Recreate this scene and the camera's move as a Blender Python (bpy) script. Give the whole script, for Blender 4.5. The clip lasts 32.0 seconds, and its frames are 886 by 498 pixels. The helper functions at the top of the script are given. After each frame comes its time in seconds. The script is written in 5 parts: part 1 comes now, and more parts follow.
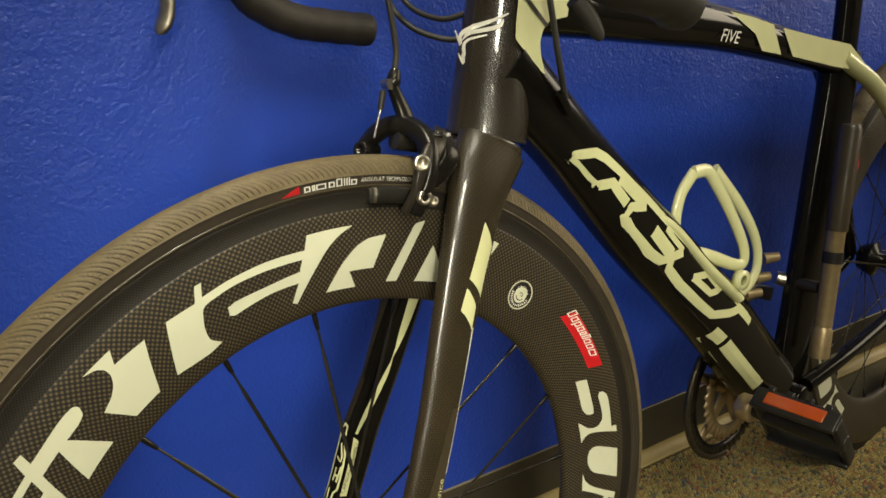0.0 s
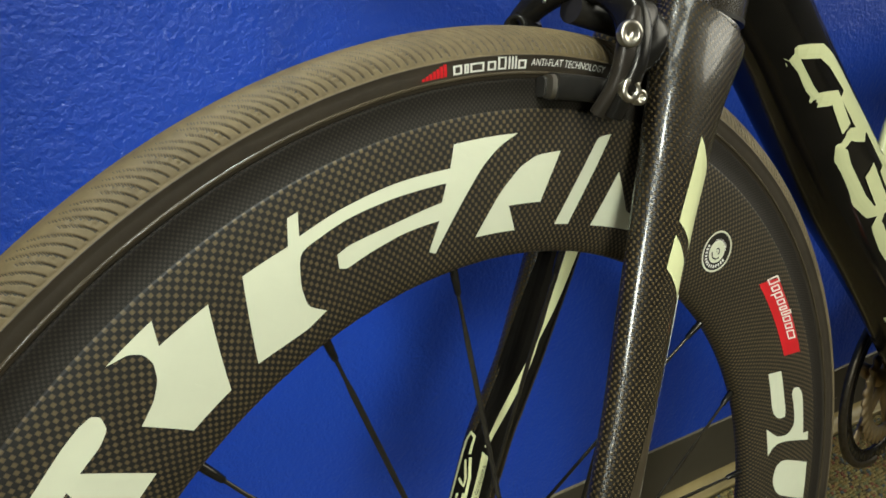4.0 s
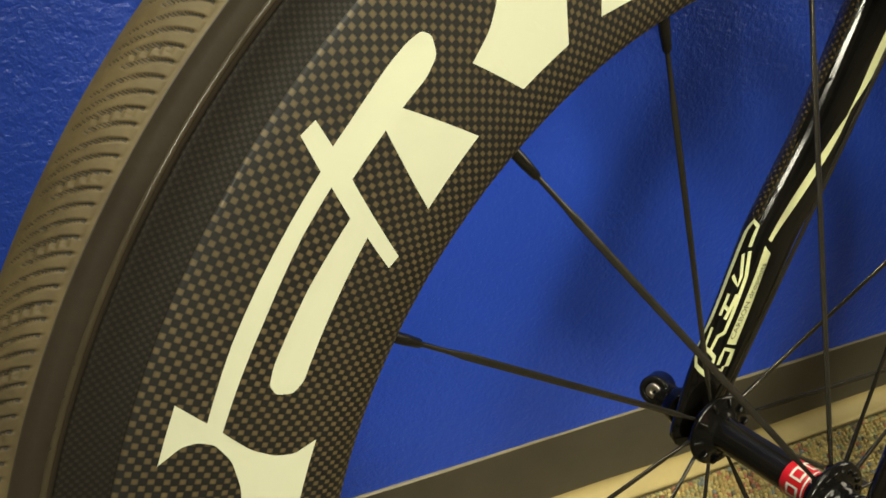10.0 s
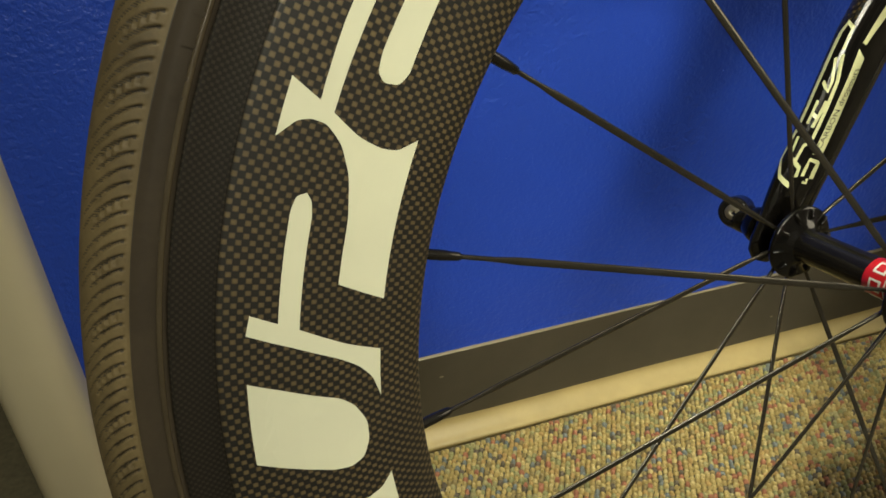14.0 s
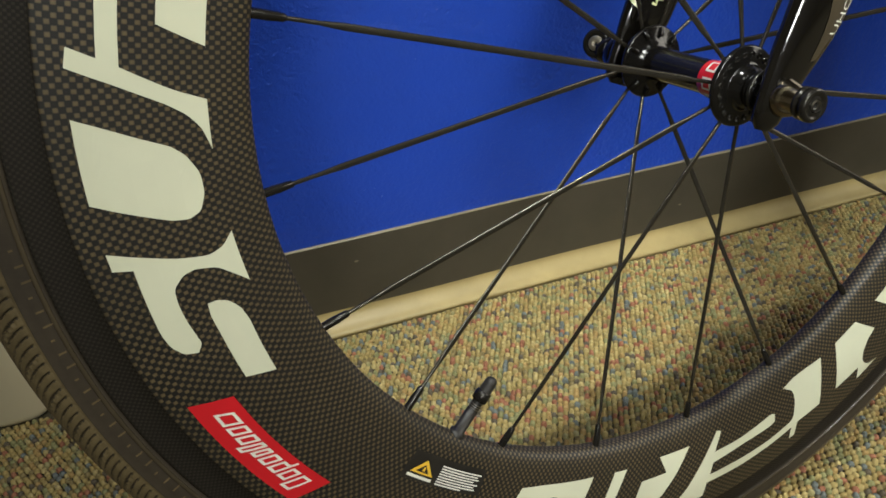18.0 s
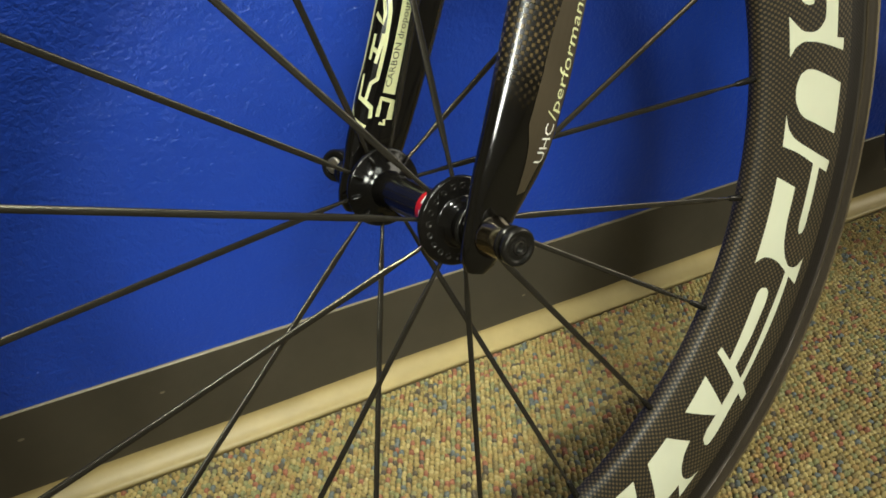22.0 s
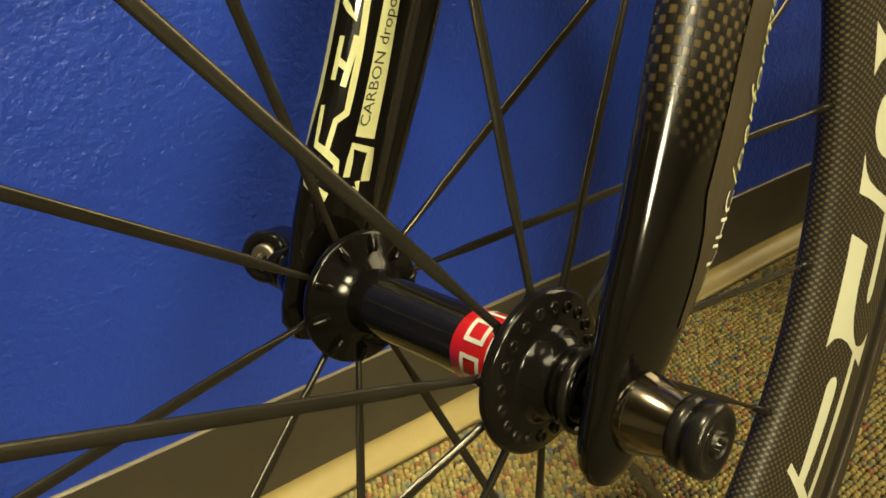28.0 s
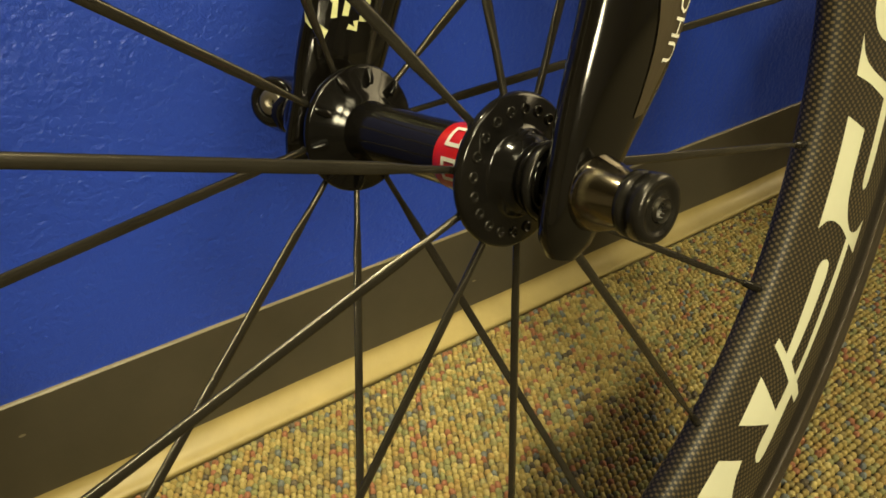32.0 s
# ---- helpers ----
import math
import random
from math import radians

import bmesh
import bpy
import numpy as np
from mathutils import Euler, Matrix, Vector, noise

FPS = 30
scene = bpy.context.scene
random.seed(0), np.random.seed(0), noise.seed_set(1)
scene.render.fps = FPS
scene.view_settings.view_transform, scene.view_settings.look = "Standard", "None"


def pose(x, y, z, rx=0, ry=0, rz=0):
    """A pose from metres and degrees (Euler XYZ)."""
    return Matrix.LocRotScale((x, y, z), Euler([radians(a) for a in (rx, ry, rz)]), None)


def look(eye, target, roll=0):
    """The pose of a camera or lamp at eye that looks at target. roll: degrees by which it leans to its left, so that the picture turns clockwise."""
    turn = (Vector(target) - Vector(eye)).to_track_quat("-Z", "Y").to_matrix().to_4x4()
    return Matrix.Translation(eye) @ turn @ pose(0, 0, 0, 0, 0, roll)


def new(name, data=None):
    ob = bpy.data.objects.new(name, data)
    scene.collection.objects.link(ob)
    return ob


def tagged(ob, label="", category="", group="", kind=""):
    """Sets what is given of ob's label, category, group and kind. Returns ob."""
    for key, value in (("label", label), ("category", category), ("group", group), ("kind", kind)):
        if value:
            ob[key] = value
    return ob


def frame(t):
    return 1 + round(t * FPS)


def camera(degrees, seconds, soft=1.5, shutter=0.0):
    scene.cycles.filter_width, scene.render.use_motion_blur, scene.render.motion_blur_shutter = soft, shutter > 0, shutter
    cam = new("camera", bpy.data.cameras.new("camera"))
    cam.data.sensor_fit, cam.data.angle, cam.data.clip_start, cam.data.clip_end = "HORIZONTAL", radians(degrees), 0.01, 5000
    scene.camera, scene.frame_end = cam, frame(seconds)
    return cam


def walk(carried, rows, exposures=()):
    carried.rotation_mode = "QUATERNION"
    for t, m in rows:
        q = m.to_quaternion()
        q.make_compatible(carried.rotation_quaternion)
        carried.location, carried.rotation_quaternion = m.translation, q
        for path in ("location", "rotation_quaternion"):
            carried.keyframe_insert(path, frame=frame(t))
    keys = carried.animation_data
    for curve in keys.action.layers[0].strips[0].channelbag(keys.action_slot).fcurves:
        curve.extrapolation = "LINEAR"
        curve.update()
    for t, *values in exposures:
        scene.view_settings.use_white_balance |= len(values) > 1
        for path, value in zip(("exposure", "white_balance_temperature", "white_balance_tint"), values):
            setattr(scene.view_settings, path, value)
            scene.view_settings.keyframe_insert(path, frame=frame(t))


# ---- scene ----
cam = camera(60.18, 32.0, soft=1.6)
PATH = [
    (0.0, -0.1585, -0.4699, 0.8011, 68.77, 2.95, -29.28),
    (0.5, -0.1586, -0.4129, 0.7627, 68.03, 2.92, -28.16),
    (1.0, -0.1615, -0.3524, 0.7486, 68.13, 3.29, -28.21),
    (1.5, -0.1502, -0.3097, 0.7320, 68.50, 3.51, -28.79),
    (2.0, -0.1449, -0.2950, 0.7333, 68.67, 3.50, -29.08),
    (2.5, -0.1435, -0.2852, 0.7282, 69.06, 3.52, -29.40),
    (4.5, -0.1697, -0.2743, 0.6990, 66.97, 2.73, -28.39),
    (5.0, -0.1706, -0.2804, 0.6888, 65.92, 2.68, -27.87),
    (5.5, -0.1805, -0.2895, 0.6794, 65.55, 2.91, -27.20),
    (6.0, -0.1893, -0.3055, 0.6732, 65.21, 3.05, -26.22),
    (6.5, -0.1985, -0.3105, 0.6695, 64.73, 2.97, -25.52),
    (7.0, -0.1989, -0.3186, 0.6640, 64.37, 2.76, -24.83),
    (7.5, -0.2032, -0.3182, 0.6515, 63.91, 2.62, -23.81),
    (8.0, -0.2220, -0.2858, 0.6294, 63.93, 2.71, -22.66),
    (8.5, -0.2385, -0.2527, 0.6153, 64.19, 2.95, -21.97),
    (9.0, -0.2412, -0.2310, 0.6066, 63.96, 3.01, -21.45),
    (9.5, -0.2371, -0.2195, 0.6012, 63.92, 3.16, -21.24),
    (10.0, -0.2385, -0.2132, 0.5970, 63.92, 3.24, -20.99),
    (10.5, -0.2405, -0.2121, 0.5961, 63.86, 3.29, -20.63),
    (11.0, -0.2458, -0.2154, 0.5963, 63.64, 3.26, -20.03),
    (11.5, -0.2504, -0.2204, 0.5901, 63.52, 3.27, -19.49),
    (12.0, -0.2589, -0.2274, 0.5796, 63.13, 3.37, -18.77),
    (12.5, -0.2626, -0.2278, 0.5682, 61.99, 3.42, -17.79),
    (13.0, -0.2640, -0.2305, 0.5623, 60.66, 3.53, -17.15),
    (13.5, -0.2668, -0.2388, 0.5474, 60.99, 3.71, -17.04),
    (14.0, -0.2682, -0.2481, 0.5354, 60.37, 4.00, -16.55),
    (14.5, -0.2676, -0.2519, 0.5258, 59.45, 3.74, -16.17),
    (16.5, -0.2636, -0.2870, 0.4837, 57.24, 3.31, -16.18),
    (17.0, -0.2531, -0.2987, 0.4821, 57.18, 3.50, -17.16),
    (17.5, -0.2494, -0.3083, 0.4769, 57.37, 3.71, -18.26),
    (18.0, -0.2395, -0.3154, 0.4745, 57.61, 3.77, -19.37),
    (18.5, -0.2303, -0.3237, 0.4739, 57.89, 3.75, -20.56),
    (19.0, -0.2166, -0.3281, 0.4705, 58.33, 3.78, -22.00),
    (19.5, -0.1904, -0.3364, 0.4728, 59.47, 3.83, -23.67),
    (20.0, -0.1727, -0.3400, 0.4683, 59.87, 4.03, -24.87),
    (20.5, -0.1475, -0.3303, 0.4574, 59.84, 4.25, -25.33),
    (21.0, -0.1344, -0.3227, 0.4632, 60.38, 4.34, -25.11),
    (21.5, -0.1238, -0.3072, 0.4680, 60.94, 4.66, -25.65),
    (22.0, -0.1183, -0.2907, 0.4762, 61.81, 4.85, -26.05),
    (22.5, -0.1145, -0.2757, 0.4835, 62.57, 4.89, -26.65),
    (23.0, -0.1040, -0.2640, 0.4923, 63.29, 5.08, -27.65),
    (23.5, -0.1026, -0.2447, 0.4993, 64.03, 5.34, -28.61),
    (24.0, -0.1063, -0.2276, 0.5015, 64.16, 5.63, -29.24),
    (24.5, -0.1080, -0.2089, 0.4861, 64.27, 5.15, -30.08),
    (25.0, -0.1222, -0.1917, 0.4701, 63.89, 4.94, -30.75),
    (25.5, -0.1181, -0.1764, 0.4625, 63.51, 4.70, -31.79),
    (27.5, -0.1030, -0.1354, 0.4370, 63.34, 2.88, -36.19),
    (28.0, -0.0958, -0.1326, 0.4376, 63.55, 2.76, -36.80),
    (28.5, -0.0970, -0.1288, 0.4383, 63.53, 2.75, -37.30),
    (29.0, -0.0995, -0.1264, 0.4389, 63.45, 2.85, -37.47),
    (29.5, -0.1028, -0.1262, 0.4404, 63.06, 2.84, -37.48),
    (30.0, -0.1057, -0.1271, 0.4393, 62.62, 3.14, -37.35),
    (30.5, -0.1108, -0.1280, 0.4304, 62.05, 3.19, -36.96),
    (31.0, -0.1101, -0.1346, 0.4279, 61.23, 3.13, -36.39),
    (31.5, -0.1106, -0.1442, 0.4242, 60.80, 3.30, -35.83),
    (32.0, -0.1060, -0.1645, 0.4139, 59.96, 2.98, -34.47),
]
# seconds, stops, kelvin, tint
EXPOSURES = [(0.0, -0.47, 6350, 10), (2.5, -0.47, 6150, 8), (4.5, -0.42, 5400, 6), (8.0, -0.33, 5450, 6), (10.0, -0.10, 6300, 6), (12.0, -0.17, 6500, 7), (15.0, -0.20, 6000, 9), (17.0, -0.18, 5600, 12),
             (19.5, -0.18, 5450, 12), (22.0, -0.15, 5700, 7), (24.0, -0.12, 6600, 3), (25.0, -0.12, 8200, 2), (26.5, -0.12, 8200, 2), (28.0, -0.12, 8000, 2), (32.0, -0.14, 8000, 2)]
walk(cam, [(t, pose(x, y, z, rx, ry, rz)) for t, x, y, z, rx, ry, rz in PATH], EXPOSURES)

# ---- world, lamps ----
# a shop corner: one ceiling lamp over the bicycle, two shaded lamps behind the camera, a trace of ambient light
WALL_Y = 0.3136
CEIL_Z = 2.7
world = bpy.data.worlds.new("world")
scene.world = world
world.use_nodes = True
world.node_tree.nodes["Background"].inputs["Color"].default_value = (0.9, 0.85, 0.7, 1)
world.node_tree.nodes["Background"].inputs["Strength"].default_value = 0.02
WARM = (1.0, 0.925, 0.71)


def lamp(place, aim, watts, radius, degrees):
    """A spotlight with a soft edge."""
    data = bpy.data.lights.new("spotlight", "SPOT")
    data.energy = watts
    data.color = WARM
    data.shadow_soft_size = radius
    data.spot_size = radians(degrees)
    data.spot_blend = 1.0
    ob = new("spotlight", data)
    ob.matrix_world = look(place, aim)
    return ob


# place, aim, watts, radius of the glass, degrees across the cone
SPOTS = [((-0.25, -0.17, CEIL_Z - 0.06), (0.04, 0.21, 0.0), 270.0, 0.05, 18.0),
         ((-0.12, -1.45, 1.38), (0.13, 0.10, 0.42), 60.0, 0.15, 40.0),
         ((-0.48, -1.45, 0.98), (0.15, 0.10, 0.42), 70.0, 0.17, 36.0)]
for place, aim, watts, radius, degrees in SPOTS:
    lamp(place, aim, watts, radius, degrees)


def panel(place, aim, watts, width, height, tone):
    """A flat diffuse fill light."""
    data = bpy.data.lights.new("fill_panel", "AREA")
    data.shape = "RECTANGLE"
    data.size, data.size_y = width, height
    data.energy = watts
    data.color = tone
    ob = new("fill_panel", data)
    ob.matrix_world = look(place, aim)
    return ob


# unseen fill lights, added to lift the darks: one east, one dim overhead behind
panel((2.6, -0.7, 1.5), (0.0, 0.0, 0.4), 46.0, 1.7, 1.3, (1.0, 0.86, 0.62))
panel((0.0, -1.7, CEIL_Z - 0.05), (0.1, -1.2, 0.0), 62.0, 1.8, 0.9, WARM)

# ---- materials ----
def material(name, base, rough=0.5, metal=0.0, coat=0.0):
    m = bpy.data.materials.new(name)
    m.use_nodes = True
    b = m.node_tree.nodes["Principled BSDF"]
    b.inputs["Base Color"].default_value = (*base, 1)
    b.inputs["Roughness"].default_value = rough
    b.inputs["Metallic"].default_value = metal
    b.inputs["Coat Weight"].default_value = coat
    b.inputs["Coat Roughness"].default_value = 0.08
    return m


def node(m, kind, **inputs):
    n = m.node_tree.nodes.new(kind)
    for k, v in inputs.items():
        n.inputs[k.replace("_", " ")].default_value = v
    return n


def link(m, a, b):
    m.node_tree.links.new(a, b)


def bsdf(m):
    return m.node_tree.nodes["Principled BSDF"]


def math_node(m, op, a, b=None):
    n = m.node_tree.nodes.new("ShaderNodeMath")
    n.operation = op
    for i, v in enumerate((a, b)):
        if v is None:
            continue
        if isinstance(v, (int, float)):
            n.inputs[i].default_value = v
        else:
            link(m, v, n.inputs[i])
    return n.outputs[0]


def ramp(m, fac, stops):
    n = m.node_tree.nodes.new("ShaderNodeValToRGB")
    e = n.color_ramp.elements
    while len(e) < len(stops):
        e.new(0.5)
    for i, (p, c) in enumerate(stops):
        e[i].position = p
        e[i].color = (*c, 1)
    link(m, fac, n.inputs["Fac"])
    return n.outputs["Color"]


def noise_tex(m, scale, detail=4.0, rough=0.6, coord="Object", stretch=None):
    c = m.node_tree.nodes.new("ShaderNodeTexCoord")
    n = node(m, "ShaderNodeTexNoise", Scale=scale, Detail=detail, Roughness=rough)
    out = c.outputs[coord]
    if stretch:
        mp = m.node_tree.nodes.new("ShaderNodeMapping")
        mp.inputs["Scale"].default_value = stretch
        link(m, out, mp.inputs["Vector"])
        out = mp.outputs["Vector"]
    link(m, out, n.inputs["Vector"])
    return n.outputs["Fac"]


def bump(m, height, strength=0.3, distance=0.001, normal=None):
    b = node(m, "ShaderNodeBump", Strength=strength, Distance=distance)
    link(m, height, b.inputs["Height"])
    if normal is not None:
        link(m, normal, b.inputs["Normal"])
    link(m, b.outputs["Normal"], bsdf(m).inputs["Normal"])
    return b.outputs["Normal"]


def mottled(name, a, b, rough, scale=30.0, metal=0.0, coat=0.0, relief=0.15, fine=400.0, ra=0.12):
    """A surface with a broad mottle of two colours, a varying gloss and a fine grain."""
    m = material(name, a, rough, metal, coat)
    broad = noise_tex(m, scale, 5.0)
    link(m, ramp(m, broad, [(0.3, a), (0.7, b)]), bsdf(m).inputs["Base Color"])
    r = math_node(m, "ADD", math_node(m, "MULTIPLY", noise_tex(m, scale * 3, 3.0), ra), rough - ra / 2)
    link(m, r, bsdf(m).inputs["Roughness"])
    bump(m, noise_tex(m, fine, 3.0), relief, 0.0004)
    return m


def weave(name, pitch, dark, light, rough=0.28, coat=0.9, contrast=1.0, fade=None):
    """Clear-coated plain-weave carbon cloth. The tows lie over and under one another along the UV axes, in metres."""
    m = material(name, dark, rough, 0.0, coat)
    uv = m.node_tree.nodes.new("ShaderNodeUVMap")
    sep = m.node_tree.nodes.new("ShaderNodeSeparateXYZ")
    link(m, uv.outputs["UV"], sep.inputs["Vector"])
    u = math_node(m, "MULTIPLY", sep.outputs["X"], 1.0 / pitch)
    v = math_node(m, "MULTIPLY", sep.outputs["Y"], 1.0 / pitch)
    par = math_node(m, "MODULO", math_node(m, "ADD", math_node(m, "FLOOR", u), math_node(m, "FLOOR", v)), 2.0)
    par = math_node(m, "ABSOLUTE", par)
    fu = math_node(m, "SUBTRACT", math_node(m, "FRACT", u), 0.5)
    fv = math_node(m, "SUBTRACT", math_node(m, "FRACT", v), 0.5)
    # rounded tow crown: 1 in the middle of each cell, 0 at its border
    du = math_node(m, "MULTIPLY", math_node(m, "ABSOLUTE", fu), 2.0)
    dv = math_node(m, "MULTIPLY", math_node(m, "ABSOLUTE", fv), 2.0)
    cu = math_node(m, "SUBTRACT", 1.0, math_node(m, "POWER", du, 3.0))
    cv = math_node(m, "SUBTRACT", 1.0, math_node(m, "POWER", dv, 3.5))
    crown = math_node(m, "MULTIPLY", cu, cv)
    grain = noise_tex(m, 700.0, 2.0)
    broad = noise_tex(m, 22.0, 4.0)
    amount = math_node(m, "MULTIPLY", math_node(m, "MULTIPLY", par, crown), math_node(m, "ADD", math_node(m, "MULTIPLY", grain, 0.5), 0.6))
    amount = math_node(m, "MULTIPLY", amount, math_node(m, "ADD", math_node(m, "MULTIPLY", broad, 0.7), 0.55))
    amount = math_node(m, "MULTIPLY", amount, contrast)
    relief, sheen, gloss = crown, par, rough + 0.14
    if fade:
        # the cloth dims under black lacquer towards the lower end
        c = m.node_tree.nodes.new("ShaderNodeTexCoord")
        place = m.node_tree.nodes.new("ShaderNodeSeparateXYZ")
        link(m, c.outputs["Object"], place.inputs["Vector"])
        rise = math_node(m, "DIVIDE", math_node(m, "SUBTRACT", place.outputs["Z"], fade[0]), fade[1] - fade[0])
        rise = math_node(m, "MINIMUM", math_node(m, "MAXIMUM", math_node(m, "ADD", rise, math_node(m, "MULTIPLY", math_node(m, "SUBTRACT", broad, 0.5), 0.8)), 0.0), 1.0)
        amount = math_node(m, "MULTIPLY", amount, rise)
        relief, sheen = math_node(m, "MULTIPLY", crown, rise), math_node(m, "MULTIPLY", par, rise)
        gloss = math_node(m, "ADD", math_node(m, "MULTIPLY", rise, rough), 0.13)
    link(m, ramp(m, amount, [(0.05, dark), (0.95, light)]), bsdf(m).inputs["Base Color"])
    # warp and weft shine differently
    link(m, math_node(m, "ADD", math_node(m, "MULTIPLY", sheen, -0.12), gloss), bsdf(m).inputs["Roughness"])
    bump(m, relief, 0.12, 0.0003)
    return m


M = {}
M["weave"] = weave("carbon_weave_coarse", 0.0021, (0.005, 0.0046, 0.0036), (0.145, 0.107, 0.050), 0.46, 0.05)
M["weave_fine"] = weave("carbon_weave_fine", 0.0012, (0.010, 0.008, 0.0055), (0.028, 0.022, 0.014), 0.6, 0.0)
bsdf(M["weave_fine"]).inputs["Specular IOR Level"].default_value = 0.25
M["weave_fork"] = weave("carbon_weave_fork", 0.0019, (0.004, 0.0034, 0.0025), (0.110, 0.080, 0.037), 0.26, 0.55, fade=(0.044, 0.070))
M["weave_dark"] = weave("carbon_weave_under_lacquer", 0.0015, (0.016, 0.013, 0.009), (0.042, 0.032, 0.019), 0.25, 1.0)
M["gloss_black"] = mottled("gloss_black_lacquer", (0.004, 0.0038, 0.0034), (0.008, 0.007, 0.006), 0.13, 40, 0.0, 0.0, 0.02, 200, 0.08)
bsdf(M["gloss_black"]).inputs["Specular IOR Level"].default_value = 0.32
M["satin_black"] = mottled("satin_black", (0.010, 0.0095, 0.008), (0.022, 0.019, 0.015), 0.42, 60, 0.0, 0.0, 0.1, 900)
M["brake_black"] = mottled("worn_black_finish", (0.022, 0.018, 0.013), (0.04, 0.033, 0.024), 0.38, 70, 0.3, 0.0, 0.12, 700)
M["spoke"] = mottled("black_spoke_finish", (0.065, 0.059, 0.047), (0.095, 0.086, 0.068), 0.24, 60, 0.8, 0.0, 0.015, 900)
M["anodised"] = mottled("black_anodised_metal", (0.018, 0.017, 0.015), (0.03, 0.027, 0.022), 0.24, 50, 0.6, 0.0, 0.05, 900, 0.1)
M["dark_chrome"] = mottled("polished_dark_metal", (0.24, 0.205, 0.15), (0.30, 0.26, 0.19), 0.14, 60, 1.0, 0.0, 0.02, 900, 0.06)
# brown for the light painted on the fork's flank, and for the pump grip
M["flank"] = mottled("brown_flank_sheen_and_grip", (0.042, 0.032, 0.018), (0.056, 0.043, 0.025), 0.40, 30, 0.0, 0.1, 0.1, 500)
M["steel"] = mottled("worn_steel", (0.45, 0.42, 0.36), (0.62, 0.58, 0.48), 0.3, 120, 1.0, 0.0, 0.1, 900)
M["alloy"] = mottled("dull_alloy", (0.36, 0.33, 0.27), (0.5, 0.46, 0.38), 0.38, 80, 1.0, 0.0, 0.15, 900)
M["gold_alloy"] = mottled("bronzed_alloy", (0.42, 0.32, 0.17), (0.54, 0.42, 0.24), 0.42, 80, 0.75, 0.0, 0.15, 900)
M["chain"] = mottled("oily_chain", (0.05, 0.043, 0.03), (0.10, 0.085, 0.06), 0.4, 200, 0.7, 0.0, 0.3, 900)
M["bead"] = mottled("smooth_bead_rubber", (0.045, 0.036, 0.022), (0.065, 0.052, 0.032), 0.22, 60, 0.0, 0.0, 0.05, 500)
M["cream"] = mottled("cream_vinyl_decal", (0.68, 0.69, 0.51), (0.63, 0.64, 0.48), 0.33, 18, 0.0, 0.3, 0.03, 300)
M["lime_cream"] = mottled("pale_yellow_paint", (0.72, 0.73, 0.40), (0.66, 0.67, 0.36), 0.3, 25, 0.0, 0.5, 0.03, 300)
M["red"] = mottled("red_vinyl", (0.62, 0.012, 0.018), (0.55, 0.010, 0.015), 0.35, 30, 0.0, 0.2, 0.03, 300)
M["white"] = mottled("white_print", (0.80, 0.79, 0.70), (0.74, 0.73, 0.64), 0.4, 40, 0.0, 0.0, 0.03, 300)
M["yellow"] = mottled("yellow_print", (0.75, 0.48, 0.03), (0.7, 0.44, 0.03), 0.4, 40)
M["orange"] = mottled("orange_reflector", (0.50, 0.085, 0.014), (0.42, 0.07, 0.012), 0.2, 60, 0.0, 0.5, 0.3, 700)
M["tape"] = mottled("worn_bar_tape", (0.012, 0.010, 0.008), (0.028, 0.022, 0.016), 0.6, 60, 0.0, 0.0, 0.4, 500)
M["brass"] = mottled("brass_thread", (0.55, 0.38, 0.13), (0.42, 0.28, 0.09), 0.3, 90, 1.0)


def rubber(name, a, b, rough):
    m = material(name, a, rough)
    broad = noise_tex(m, 14.0, 6.0, 0.7)
    fine = noise_tex(m, 260.0, 4.0)
    mix = math_node(m, "ADD", math_node(m, "MULTIPLY", broad, 0.7), math_node(m, "MULTIPLY", fine, 0.3))
    link(m, ramp(m, mix, [(0.32, a), (0.68, b)]), bsdf(m).inputs["Base Color"])
    bump(m, fine, 0.25, 0.0004)
    return m


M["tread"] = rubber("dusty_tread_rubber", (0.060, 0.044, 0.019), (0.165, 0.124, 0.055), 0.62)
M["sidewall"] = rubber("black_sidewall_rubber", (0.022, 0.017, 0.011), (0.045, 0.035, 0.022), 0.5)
M["rubber"] = rubber("black_rubber", (0.012, 0.011, 0.009), (0.025, 0.022, 0.018), 0.55)


def wall_paint(name, a, b, rough=0.42, relief=0.6):
    """Roller-applied eggshell paint: an orange-peel stipple at two sizes and faint unevenness."""
    m = material(name, a, rough)
    broad = noise_tex(m, 3.0, 5.0)
    link(m, ramp(m, broad, [(0.3, a), (0.75, b)]), bsdf(m).inputs["Base Color"])
    peel = noise_tex(m, 260.0, 3.0, 0.55)
    lumps = noise_tex(m, 55.0, 2.0, 0.5)
    bits = node(m, "ShaderNodeTexVoronoi", Scale=38.0)
    c = m.node_tree.nodes.new("ShaderNodeTexCoord")
    link(m, c.outputs["Object"], bits.inputs["Vector"])
    speck = math_node(m, "LESS_THAN", bits.outputs["Distance"], 0.06)
    h = math_node(m, "ADD", math_node(m, "MULTIPLY", peel, 0.7), math_node(m, "MULTIPLY", lumps, 0.6))
    h = math_node(m, "ADD", h, math_node(m, "MULTIPLY", speck, 0.5))
    bump(m, h, relief, 0.0022)
    return m


